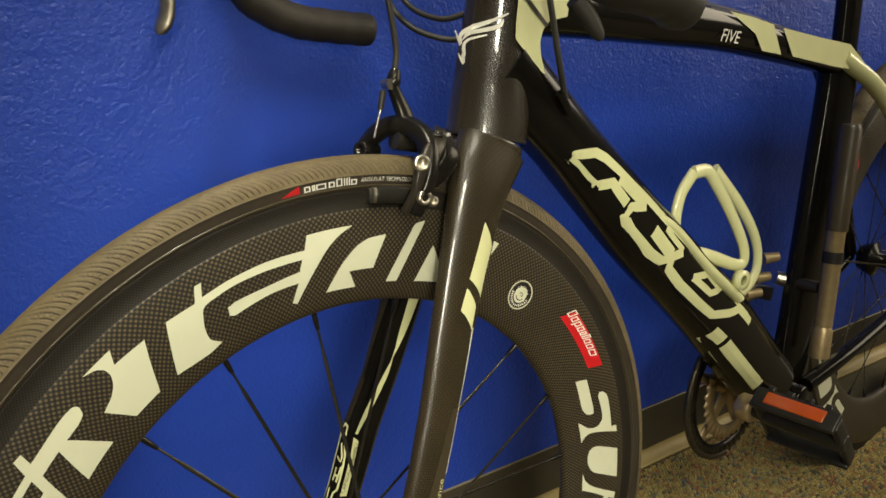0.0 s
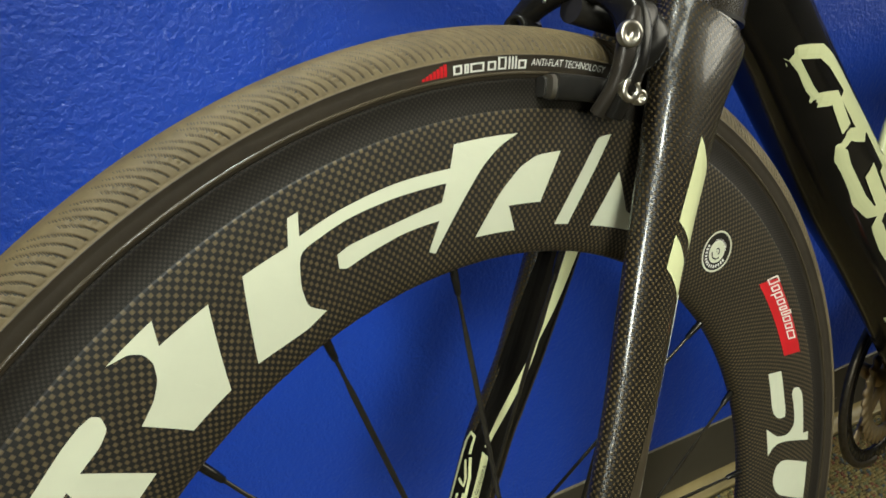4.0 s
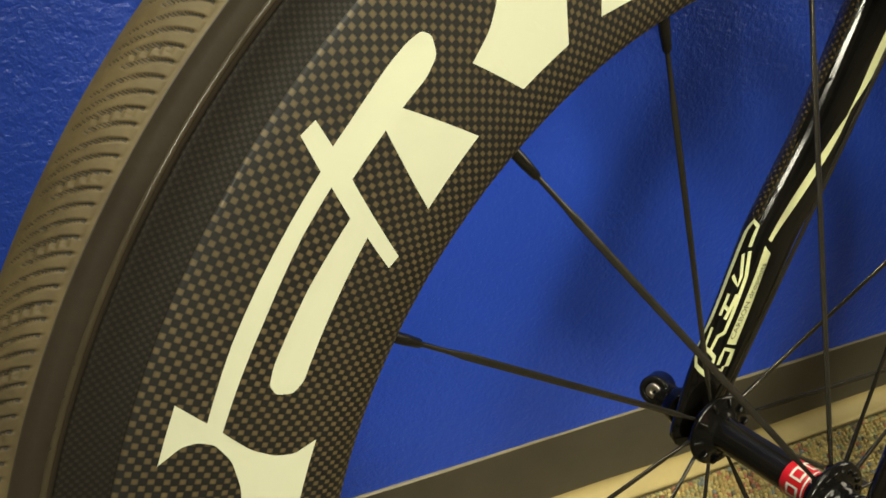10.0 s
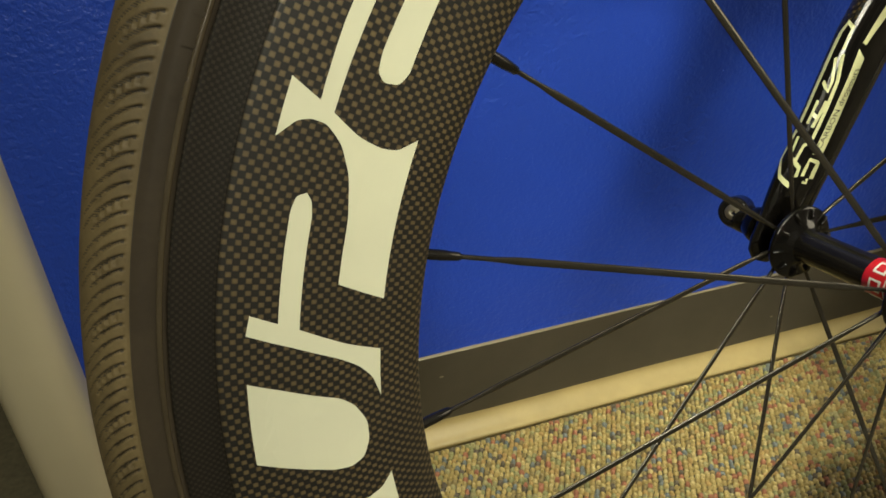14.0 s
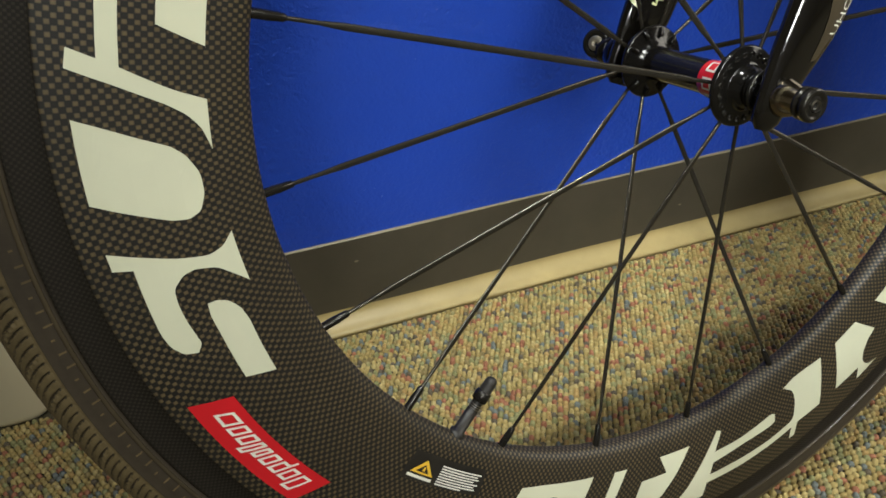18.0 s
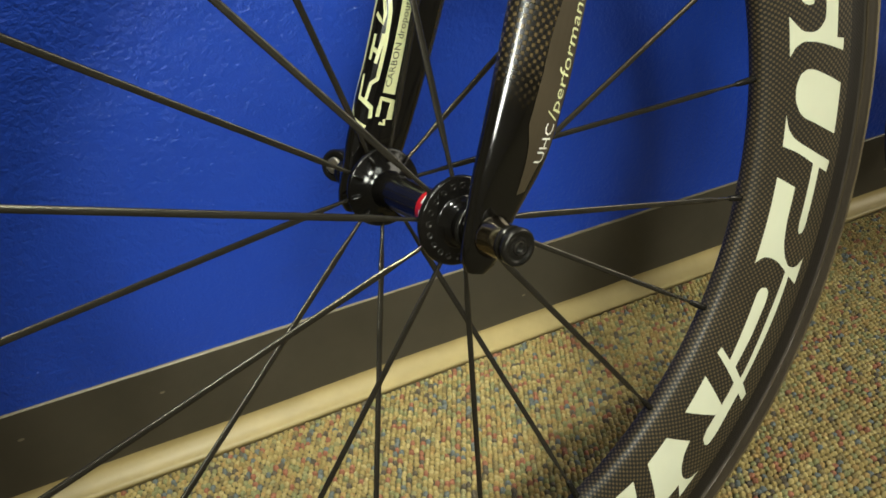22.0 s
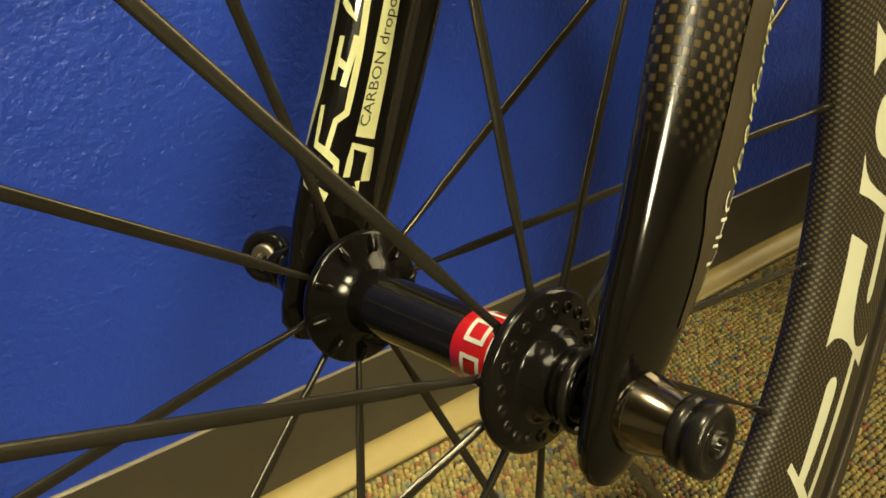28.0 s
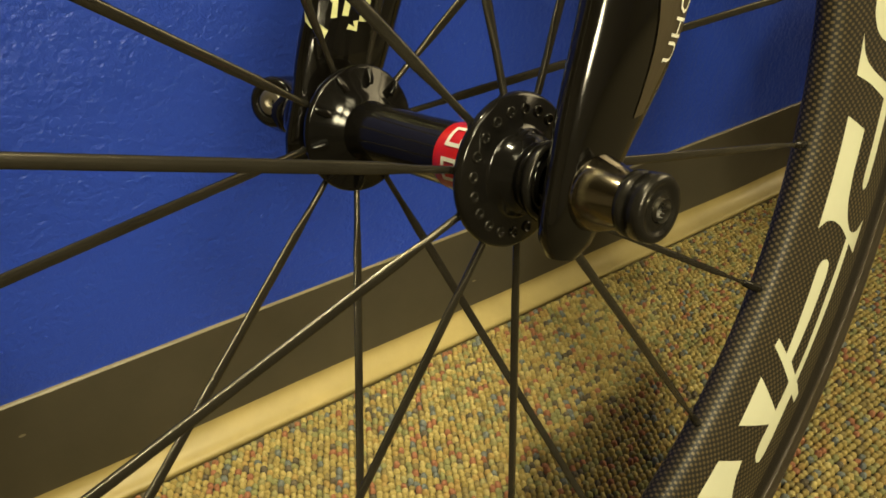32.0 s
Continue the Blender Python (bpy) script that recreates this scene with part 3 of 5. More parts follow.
def front_hub():
    """Hub shell with two drilled flanges, axle caps, quick-release cones, nut and lever."""
    at = Matrix.Translation(AXLE + Vector((HUB_X, HUB_SHIFT, HUB_Z)))
    prof = [(0.0100, -0.0300), (0.0092, -0.0275), (0.0088, -0.024), (0.0086, 0.0), (0.0088, 0.024), (0.0092, 0.0275), (0.0100, 0.0300)]
    hub = part("front_hub", turned(revolve(prof, 40), at), M["gloss_black"], bicycle, "glossy black front hub")
    for side in (-1, 1):
        f = [(0.0085, 0.0275), (0.0110, 0.0288), (0.0130, 0.0305), (0.0185, 0.0318), (0.0193, 0.0322), (0.0196, 0.0330), (0.0193, 0.0342), (0.0185, 0.0348),
             (0.0120, 0.0352), (0.0108, 0.0358), (0.0104, 0.0372), (0.0098, 0.0378), (0.0096, 0.0398), (0.0085, 0.0402), (0.0083, 0.0415), (0.0088, 0.0418), (0.0088, 0.0432), (0.0080, 0.0436), (0.0080, 0.0465), (0.006, 0.047)]
        fl = part("hub_flange", turned(revolve([(r, side * y) for r, y in f], 56), at), M["gloss_black"], hub, "glossy black drilled flange")
        for k in range(20):
            a = radians(18 * k + (9 if side > 0 else 0) + 4)
            c = Vector((0.0155 * math.cos(a), side * 0.0350, 0.0155 * math.sin(a)))
            hole = revolve([(0.0001, 0.0), (0.0009, 0.0), (0.0011, side * 0.0004), (0.0014, side * 0.0004), (0.0015, 0.0)], 10)
            part("spoke_hole", turned(hole, at @ Matrix.Translation(c)), M["anodised"], fl)
        # elbows of the spokes, proud of the flange's inner face
        for k in range(10):
            a = radians(36 * k + (0 if side < 0 else 18))
            c = Vector((0.0150 * math.cos(a), side * 0.0300, 0.0150 * math.sin(a)))
            d = Vector((math.cos(a), 0, math.sin(a)))
            part("spoke_head", turned(sweep([c - d * 0.001, c + d * 0.0005, c + d * 0.0035 + Vector((0, side * 0.0015, 0))], [0.0011, 0.0013, 0.0010], 8), at), M["gloss_black"], fl)
    band = part("hub_band", turned(revolve([(0.0088, -0.0255), (0.00905, -0.0252), (0.0089, -0.0125), (0.0087, -0.0122)], 48), at), M["red"], hub, "red printed band")
    for a0 in (60, 118, 176, 234):
        part("printed_mark", turned(revolve([(0.00925, -0.0222), (0.00925, -0.0210)], 8, a0, a0 + 40), at), M["white"], hub)
        part("printed_mark", turned(revolve([(0.00925, -0.0172), (0.00922, -0.0160)], 8, a0, a0 + 40), at), M["white"], hub)
        for e in (a0, a0 + 33):
            part("printed_mark", turned(revolve([(0.00925, -0.0222), (0.00922, -0.0160)], 3, e, e + 7), at), M["white"], hub)
    part("printed_line", turned(revolve([(0.00925, -0.0245), (0.00925, -0.0238)], 20, 40, 280), at), M["white"], hub)
    part("locknut", turned(revolve([(0.0085, 0.0440), (0.0092, 0.0442), (0.0092, 0.0455), (0.0086, 0.0458), (0.0086, 0.0468), (0.0092, 0.0470), (0.0092, 0.0482), (0.0085, 0.0485)], 32), at), M["brass"], hub, "brass-coloured locknut")
    return hub


hub = front_hub()


def quick_release():
    at = Matrix.Translation(AXLE + Vector((HUB_X, HUB_SHIFT, HUB_Z)))
    q = part("quick_release", turned(revolve([(0.0026, -0.0765), (0.0026, 0.080)], 16), at), M["steel"], bicycle, "quick-release skewer")
    near = [(0.004, -0.0535), (0.0088, -0.0537), (0.0094, -0.0545), (0.0094, -0.0572), (0.0086, -0.0580), (0.0089, -0.0588), (0.0088, -0.0600), (0.0060, -0.0682), (0.0056, -0.0690)]
    part("cone", turned(revolve(near, 40), at), M["dark_chrome"], q, "polished tapered black cone")
    nut = [(0.0030, -0.0680), (0.0068, -0.0682), (0.0074, -0.0688), (0.0075, -0.0708), (0.0070, -0.0711), (0.0070, -0.0717), (0.0076, -0.0720), (0.0077, -0.0748), (0.0070, -0.0758),
           (0.0056, -0.0758), (0.0052, -0.0752), (0.0040, -0.0752), (0.0034, -0.0757), (0.0026, -0.0755), (0.0024, -0.0700), (0.0001, -0.0698)]
    part("nut", turned(revolve(nut, 36), at), M["anodised"], q, "ribbed black nut")
    far = [(0.006, 0.055), (0.0105, 0.0555), (0.0108, 0.059), (0.0095, 0.064), (0.0080, 0.067)]
    part("cone", turned(revolve(far, 36), at), M["gloss_black"], q)
    body = [(0.0001, 0.066), (0.0070, 0.0660), (0.0082, 0.0675), (0.0082, 0.0800), (0.0070, 0.0815), (0.0001, 0.0818)]
    lever = part("lever", turned(revolve(body, 24), at), M["gloss_black"], q, "black lever with a bright pivot")
    # pivot pin, at a right angle to the skewer, towards the front
    turn = Matrix.Translation(AXLE) @ pose(-0.0010, 0.0820, 0.0, 0, 0, -62)
    part("pivot", turned(revolve([(0.0001, -0.0066), (0.0048, -0.0066), (0.0050, -0.0068), (0.0051, -0.0073), (0.0054, -0.0075), (0.0070, -0.0075), (0.0074, -0.0074), (0.0083, -0.0068), (0.0086, -0.0060), (0.0086, -0.0054), (0.0086, 0.006), (0.0001, 0.007)], 32), turn), M["gloss_black"], q)
    part("bolt", turned(revolve([(0.0001, -0.0070), (0.0013, -0.0070), (0.0015, -0.0072), (0.0016, -0.0079), (0.0018, -0.0081), (0.0021, -0.0081), (0.0036, -0.0080), (0.0041, -0.0078), (0.0044, -0.0073), (0.0045, -0.0064)], 22), turn), M["alloy"], q, "bright pivot bolt")
    return q


quick_release()


# ---- fork ----
LEG = [(-0.021, -0.0015, 0.0072), (-0.012, -0.0010, 0.0090), (0.0, 0.0010, 0.0106), (0.010, 0.0030, 0.0128), (0.020, 0.0058, 0.0148), (0.030, 0.0088, 0.0164), (0.060, 0.0138, 0.0175), (0.100, 0.0182, 0.0170),
       (0.150, 0.0245, 0.0172), (0.200, 0.0298, 0.0192), (0.250, 0.0348, 0.0212), (0.290, 0.0400, 0.0240), (0.320, 0.0460, 0.0270), (0.340, 0.0535, 0.0300), (0.353, 0.0600, 0.0320)]
LEG_Y = [(-0.02, 0.0514), (0.0, 0.0515), (0.03, 0.0517), (0.10, 0.0485), (0.20, 0.0385), (0.28, 0.0315), (0.32, 0.0260), (0.34, 0.0215), (0.353, 0.0180)]
LEG_T = [(-0.02, 0.0044), (0.0, 0.0050), (0.02, 0.0062), (0.05, 0.0073), (0.12, 0.0084), (0.25, 0.0102), (0.30, 0.0120), (0.34, 0.0146), (0.353, 0.0160)]


def leg_mid(z):
    """How far the middle of the blades lies towards the wall."""
    return 0.0010 * (1 - z / 0.36)


LEG_FAR = [(-0.021, -0.0050, 0.0095), (-0.012, -0.0035, 0.0122), (0.0, 0.0005, 0.0142), (0.012, 0.0025, 0.0160), (0.030, 0.006, 0.0166), (0.060, 0.0105, 0.0172), (0.100, 0.0150, 0.0180)] + LEG[-7:]
GRID = np.arange(-0.021, 0.3535, 0.002)


def soften(table):
    """Values of a table on the even grid of heights, with its corners rounded off."""
    v = np.interp(GRID, [a for a, _ in table], [b for _, b in table])
    padded = np.concatenate([[v[0]] * 3, v, [v[-1]] * 3])
    return np.convolve(padded, np.ones(7) / 7, mode="valid")


def leg_shape(side):
    rows = LEG if side < 0 else LEG_FAR
    return soften([(z, x) for z, x, _ in rows]), soften([(z, w) for z, _, w in rows]), soften(LEG_Y), soften(LEG_T)


LEG_SHAPES = {-1: leg_shape(-1), 1: leg_shape(1)}


def leg_at(side, z):
    """Middle (x, y) and half sizes of a blade at a height."""
    x, w, y, t = (float(np.interp(z, GRID, q)) for q in LEG_SHAPES[side])
    return x, side * y + leg_mid(z), w, t


def leg_bm(side):
    pts, rad = [], []
    for z in GRID[::2]:
        x, y, w, t = leg_at(side, z)
        end = min(1.0, 0.55 + (z + 0.021) / 0.010)
        pts.append((x, y, z))
        rad.append((w * end, t * end))
    return sweep(pts, rad, 36, side=(1, 0, 0), uv=True, power=2.3)


def fork():
    crown = sweep([(x, 0, z) for x, z in ((0.0600, 0.3455), (0.0635, 0.349), (0.0655, 0.353), (0.0665, 0.356), (0.0668, 0.3575))], [(0.0300, 0.026), (0.0325, 0.029), (0.0330, 0.0305), (0.0328, 0.0308), (0.031, 0.0298)], 40, side=(1, 0, 0), uv=True)
    f = part("fork", crown, M["weave_fork"], bicycle, "glossy black carbon fork crown")
    bridge = sweep(smooth_path([(0.0550, -0.026, 0.338), (0.0550, -0.016, 0.346), (0.0550, 0, 0.349), (0.0550, 0.016, 0.346), (0.0550, 0.026, 0.338)]), [(0.027, 0.010)] * 25, 20, side=(1, 0, 0), uv=True)
    part("bridge", bridge, M["weave_fork"], f)
    for side in (-1, 1):
        part("fork_blade", leg_bm(side), M["weave_fork"], f, "tapered carbon fork blade")
        seat = turned(revolve([(0.004, side * 0.0445), (0.0098, side * 0.0445), (0.0100, side * 0.0465), (0.009, side * 0.047)], 32), Matrix.Translation(AXLE + Vector((HUB_X, HUB_SHIFT, HUB_Z))))
        part("dropout_face", seat, M["alloy"] if side > 0 else M["anodised"], f)
    return f


fork_ob = fork()

# ---- frame ----
STEER = Matrix.Translation((0.057, 0, 0)) @ pose(0, 0, 0, 0, 0, 4.0) @ Matrix.Translation((-0.057, 0, 0))
BB = Vector((0.628, 0.0, 0.078))


def fr(x, y, z):
    """A place on the frame, which is turned a little against the front wheel."""
    return STEER @ Vector((x, y, z))


head = sweep([fr(x, 0, z) for x, z in ((0.0670, 0.3595), (0.0670, 0.372), (0.0660, 0.40), (0.0640, 0.44), (0.0625, 0.49), (0.062, 0.52))],
             [(0.0350, 0.0305), (0.0350, 0.0305), (0.0335, 0.0288), (0.0312, 0.0265), (0.0290, 0.0250), (0.0290, 0.0250)], 40, side=(1, 0, 0), uv=True)
frame_ob = part("frame", head, M["weave_dark"], bicycle, "glossy black carbon frame with pale yellow graphics")
part("headset_ring", sweep([fr(0.0668, 0, 0.3575), fr(0.0668, 0, 0.3600)], [(0.0347, 0.0310), (0.0347, 0.0310)], 40, side=(1, 0, 0)), M["satin_black"], frame_ob)
dt = [fr(x, 0, z) for x, z in ((0.063, 0.4205), (0.09, 0.405), (0.16, 0.366), (0.227, 0.3275), (0.305, 0.284), (0.395, 0.238), (0.48, 0.193), (0.575, 0.135), (0.645, 0.098))]
DT_HALF = list(zip((0.0, 0.04, 0.12, 0.197, 0.287, 0.388, 0.484, 0.595, 0.674), (0.034, 0.030, 0.029, 0.033, 0.0375, 0.040, 0.0435, 0.044, 0.040)))
part("down_tube", sweep(smooth_path(dt, 4), [(0.030, DT_HALF[min(i // 4, 8)][1] * (1 - i % 4 / 4) + DT_HALF[min(i // 4 + 1, 8)][1] * (i % 4 / 4)) for i in range(33)], 36, side=(0, 1, 0), uv=True, power=2.4), M["gloss_black"], frame_ob, "glossy black oversized down tube")
tt = [fr(*p) for p in ((0.065, 0, 0.470), (0.15, 0, 0.482), (0.27, 0, 0.497), (0.38, 0, 0.510), (0.50, 0, 0.518), (0.64, 0, 0.526))]
part("top_tube", sweep(smooth_path(tt, 4), [(0.021, 0.030 - 0.0006 * i) for i in range(21)], 28, side=(0, 1, 0), power=2.3), M["gloss_black"], frame_ob, "glossy black top tube")
st = [fr(*p) for p in ((0.700, 0, 0.07), (0.697, 0, 0.18), (0.690, 0, 0.29), (0.682, 0, 0.40), (0.676, 0, 0.485), (0.668, 0, 0.530))]
part("seat_tube", sweep(smooth_path(st, 3), [(0.018, 0.036)] * 16, 28, side=(0, 1, 0), power=2.3), M["gloss_black"], frame_ob, "glossy black seat tube")
part("bottom_bracket", turned(revolve([(0.0001, -0.038), (0.0225, -0.038), (0.024, -0.036), (0.024, 0.036), (0.0225, 0.038), (0.0001, 0.038)], 36), STEER @ Matrix.Translation(BB + Vector((0.05, 0, 0)))), M["gloss_black"], frame_ob)

part("seat_post", sweep([fr(0.680, 0, 0.52), fr(0.672, 0, 0.56), fr(0.630, 0, 0.78)], [(0.014, 0.021)] * 3, 22, side=(0, 1, 0)), M["gloss_black"], frame_ob, "glossy black aero seat post")
part("seat_clamp", sweep([fr(0.682, 0, 0.526), fr(0.678, 0, 0.543)], [(0.0185, 0.026), (0.0180, 0.025)], 22, side=(0, 1, 0)), M["satin_black"], frame_ob)

# rear wheel, turned with the frame
REAR = STEER @ Matrix.Translation((1.0, 0.0, 0.268))
rear = wheel(bicycle, REAR, False)
part("rear_hub", turned(revolve([(0.012, -0.05), (0.024, -0.031), (0.024, -0.027), (0.012, -0.022), (0.012, 0.022), (0.028, 0.027), (0.028, 0.03), (0.02, 0.05)], 32), REAR), M["anodised"], bicycle)
for side in (-1, 1):
    cs = [fr(0.69, side * 0.03, 0.100), fr(0.77, side * 0.045, 0.145), fr(0.88, side * 0.058, 0.205), fr(0.99, side * 0.064, 0.264)]
    part("chain_stay", sweep(smooth_path(cs, 4), [(0.011 - 0.0003 * i, 0.013 - 0.0003 * i) for i in range(13)], 16), M["gloss_black"], frame_ob)
    ss = [fr(0.640, side * 0.016, 0.528), fr(0.725, side * 0.034, 0.500), fr(0.84, side * 0.050, 0.425), fr(0.99, side * 0.064, 0.27)]
    part("seat_stay", sweep(smooth_path(ss, 4), [(0.0085, 0.011)] * 13, 14), M["lime_cream"] if side < 0 else M["gloss_black"], frame_ob, "pale yellow seat stay" if side < 0 else "")

# ---- graphics on the rim ----
# outlines in degrees round the hub and millimetres from it, with the drift that they were stuck on with
DRIFT = [(75, -1.3), (102, -0.9), (124, -0.65), (137, -0.65), (142, -0.4), (156, -0.3), (169, 0.33), (182, 0.43), (192, 0.2), (204, 0.7), (215, 0.55)]
RIM_SHAPES = []
RIM_SHAPES.append([(204.6, 263), (204.7, 259), (205.3, 255), (206.5, 252), (208.1, 251), (214.7, 253), (213.3, 265), (208.2, 264), (205.8, 264)])
RIM_SHAPES.append([(197.7, 290), (199.9, 265), (200.5, 255), (200.2, 249), (199.1, 244), (204.4, 244), (203.0, 249), (201.8, 254), (201.2, 262), (201.3, 267),
                   (202.1, 272), (203.4, 273), (205.2, 273), (207.8, 272), (208.5, 275), (208.0, 280), (206.9, 283), (205.4, 284), (199.5, 283), (199.1, 290)])
RIM_SHAPES.append([(187.8, 290), (188.6, 280), (190.6, 259), (191.6, 254), (193.3, 250), (195.1, 250), (196.5, 253), (196.9, 258), (196.6, 264), (194.0, 290)])
RIM_SHAPES.append([(182.9, 289), (183.6, 280), (175.9, 280), (175.0, 279), (174.7, 276), (175.2, 274), (176.2, 273), (184.2, 273), (186.0, 256), (187.0, 244),
                   (191.5, 244), (189.4, 247), (188.1, 252), (187.1, 259), (185.6, 274), (184.3, 290)])
RIM_SHAPES.append([(168.2, 289), (169.0, 279), (169.5, 274), (170.6, 264), (171.0, 256), (170.9, 250), (169.8, 244), (176.2, 244), (182.5, 244), (181.0, 261),
                   (176.2, 261), (173.2, 264), (171.3, 269), (170.3, 275), (170.2, 280), (170.5, 284), (171.7, 289)])
RIM_SHAPES.append([(169.2, 279), (164.5, 280), (159.0, 280), (154.2, 280), (153.2, 290), (152.1, 289), (152.7, 281), (150.9, 281), (147.4, 282), (145.8, 282),
                   (144.8, 281), (144.5, 278), (145.0, 273), (146.3, 271), (148.6, 271), (146.3, 245), (152.4, 244), (150.2, 271), (153.6, 271), (156.2, 244),
                   (157.2, 245), (156.1, 257), (160.6, 256), (165.8, 255), (166.7, 257), (166.9, 262), (166.4, 265), (165.2, 266), (160.4, 266), (155.6, 265),
                   (154.6, 275), (157.7, 275), (162.5, 274), (167.0, 274), (169.7, 274)])
RIM_SHAPES.append([(141.6, 289), (137.5, 289), (138.4, 280), (133.9, 279), (137.2, 244), (141.7, 244), (143.6, 263), (141.6, 266), (140.2, 271), (139.5, 277),
                   (139.5, 282), (140.1, 286)])
RIM_SHAPES.append([(130.6, 279), (126.3, 278), (125.3, 288), (124.3, 288), (125.1, 279), (121.4, 280), (115.7, 280), (109.7, 278), (109.0, 288), (101.8, 288),
                   (104.0, 283), (106.1, 275), (112.3, 241), (113.1, 243), (111.5, 256), (115.6, 257), (119.6, 256), (122.3, 255), (123.0, 257), (122.7, 263),
                   (121.5, 264), (116.6, 263), (111.0, 264), (110.3, 272), (116.0, 274), (120.7, 275), (125.7, 273), (126.9, 260), (127.2, 250), (125.7, 243),
                   (128.2, 241), (130.9, 242), (133.9, 244)])
RIM_SHAPES.append([(107.0, 242), (103.9, 261), (101.5, 272), (99.4, 277), (96.3, 279), (98.2, 254), (102.6, 254), (101.4, 241)])
RIM_SHAPES.append([(95.4, 242), (91.4, 287), (89.6, 290), (93.2, 242)])
RIM_SHAPES.append([(89.4, 242), (87.3, 272), (84.1, 253), (82.8, 252), (79.8, 262), (76.8, 288), (74.3, 288), (77.3, 246), (80.8, 244)])


def on_rim(a, r, lift=0.00025, side=-1):
    """A place on the rim's face from degrees and metres."""
    a = radians(a)
    return Vector((r * math.cos(a), side * (face_y(r) + lift), r * math.sin(a)))


def rounded(outline, sharp=32.0, steps=3):
    """Round off the gentle corners of a closed outline and keep the sharp ones."""
    n = len(outline)
    out = []
    for i in range(n):
        p, q, s = Vector(outline[i - 1]), Vector(outline[i]), Vector(outline[(i + 1) % n])
        d0, d1 = q - p, s - q
        bend = math.degrees(d0.angle(d1)) if d0.length and d1.length else 0
        if bend > 62 or bend < 3:
            out.append(q)
        else:
            k = 0.3 * min(d0.length, d1.length)
            a, b = q - d0.normalized() * k, q + d1.normalized() * k
            for j in range(steps + 1):
                t = j / steps
                out.append(a * (1 - t) ** 2 + q * (2 * t * (1 - t)) + b * t * t)
    return out


def patch_bm(outline, place, cell):
    """A thin sheet inside an outline, cut fine enough to follow a curved surface. place maps its plane to space."""
    bm = bmesh.new()
    vs = [bm.verts.new((p[0], p[1], 0)) for p in outline]
    f = bm.faces.new(vs)
    f.normal_update()
    bmesh.ops.triangulate(bm, faces=[f])
    lo = [min(p[i] for p in outline) for i in (0, 1)]
    hi = [max(p[i] for p in outline) for i in (0, 1)]
    for axis in (0, 1):
        k = math.ceil((hi[axis] - lo[axis]) / cell)
        for i in range(1, k):
            c = lo[axis] + (hi[axis] - lo[axis]) * i / k
            co, no = [0, 0, 0], [0, 0, 0]
            co[axis], no[axis] = c, 1
            bmesh.ops.bisect_plane(bm, geom=bm.verts[:] + bm.edges[:] + bm.faces[:], plane_co=co, plane_no=no)
    for v in bm.verts:
        v.co = place(v.co.x, v.co.y)
    # turn the sheet to the outside
    bmesh.ops.recalc_face_normals(bm, faces=bm.faces)
    return bm


def face_out(bm, away):
    """Make the sheet's faces look away from a point."""
    flip = [f for f in bm.faces if f.normal.dot(f.calc_center_median() - Vector(away)) < 0]
    bmesh.ops.reverse_faces(bm, faces=flip)
    return bm


SCALE = 0.0047  # metres along the rim for a degree, so that outlines keep their shape


def rim_patch(name, outline, mat, parent, lift=0.00025, round_it=True, label="", turn=0.0):
    flat = [(a * SCALE, r / 1000) for a, r in outline]
    if round_it:
        flat = [(p.x, p.y) for p in rounded(flat)]
    bm = patch_bm(flat, lambda u, v: on_rim(u / SCALE + turn, v, lift), 0.009)
    return part(name, face_out(bm, (0, 0.3, 0)), mat, parent, label, smooth=False)


RIM_SHAPES = [[(a + lerp_table(DRIFT, a), r + 1.2) for a, r in shape] for shape in RIM_SHAPES]
for shape in RIM_SHAPES:
    for turn in (0.0, 180.6):
        rim_patch("decal", shape, M["cream"], front["rim"], label="cream vinyl graphic", turn=turn)

# red stickers with a line of pale marks, one by each graphic
for turn in (0.0, 180.0):
    rim_patch("red_sticker", [(33.2, 292.5), (34.8, 275.0), (50.2, 275.0), (48.2, 292.5)] if turn else [(34.7, 288.8), (36.6, 271.6), (51.5, 272.0), (48.9, 288.6)], M["red"], front["rim"], 0.00022, False, "red sticker", turn)
    # a row of open boxes stands for the word
    a = 46.9 if turn else 49.3
    for k, w in enumerate((1.5, 1.35, 1.35, 1.3, 0.95, 0.95, 1.3, 1.3, 2.0)):
        hi = 289.2 if k in (0, 5) else 286.6
        lo = 276.2 if k == 2 else 279.0
        for a0, a1, r0, r1 in ((0, w * 0.82, 279.0, 280.4), (0, w * 0.82, hi - 1.4, hi), (0, 0.27, lo, hi), (w * 0.82 - 0.27, w * 0.82, 279.0, hi)):
            quad = [(a - a0 + (290 - r1) * 0.13, r1), (a - a1 + (290 - r1) * 0.13, r1), (a - a1 + (290 - r0) * 0.13, r0), (a - a0 + (290 - r0) * 0.13, r0)]
            rim_patch("mark", quad, M["white"], front["rim"], 0.0004, False, "", turn)
        a -= w + 0.06

# round approval sticker: dark disc, pale rings, a pale centre
UCI = (63.1, 261.1)


def ring_patch(name, r0, r1, mat, lift, a0=0, a1=360, parent=None):
    bm = bmesh.new()
    rows = []
    n = max(4, int((a1 - a0) / 12))
    for i in range(n + 1):
        b = radians(a0 + (a1 - a0) * i / n)
        row = []
        for q in (r0, r1):
            row.append(on_rim(UCI[0] + math.degrees(q * math.cos(b) / 0.2611), 0.2611 + q * math.sin(b), lift))
        rows.append(row)
    grid_mesh(bm, rows)
    return part(name, face_out(bm, (0, 0.3, 0)), mat, parent or front["rim"], smooth=False)


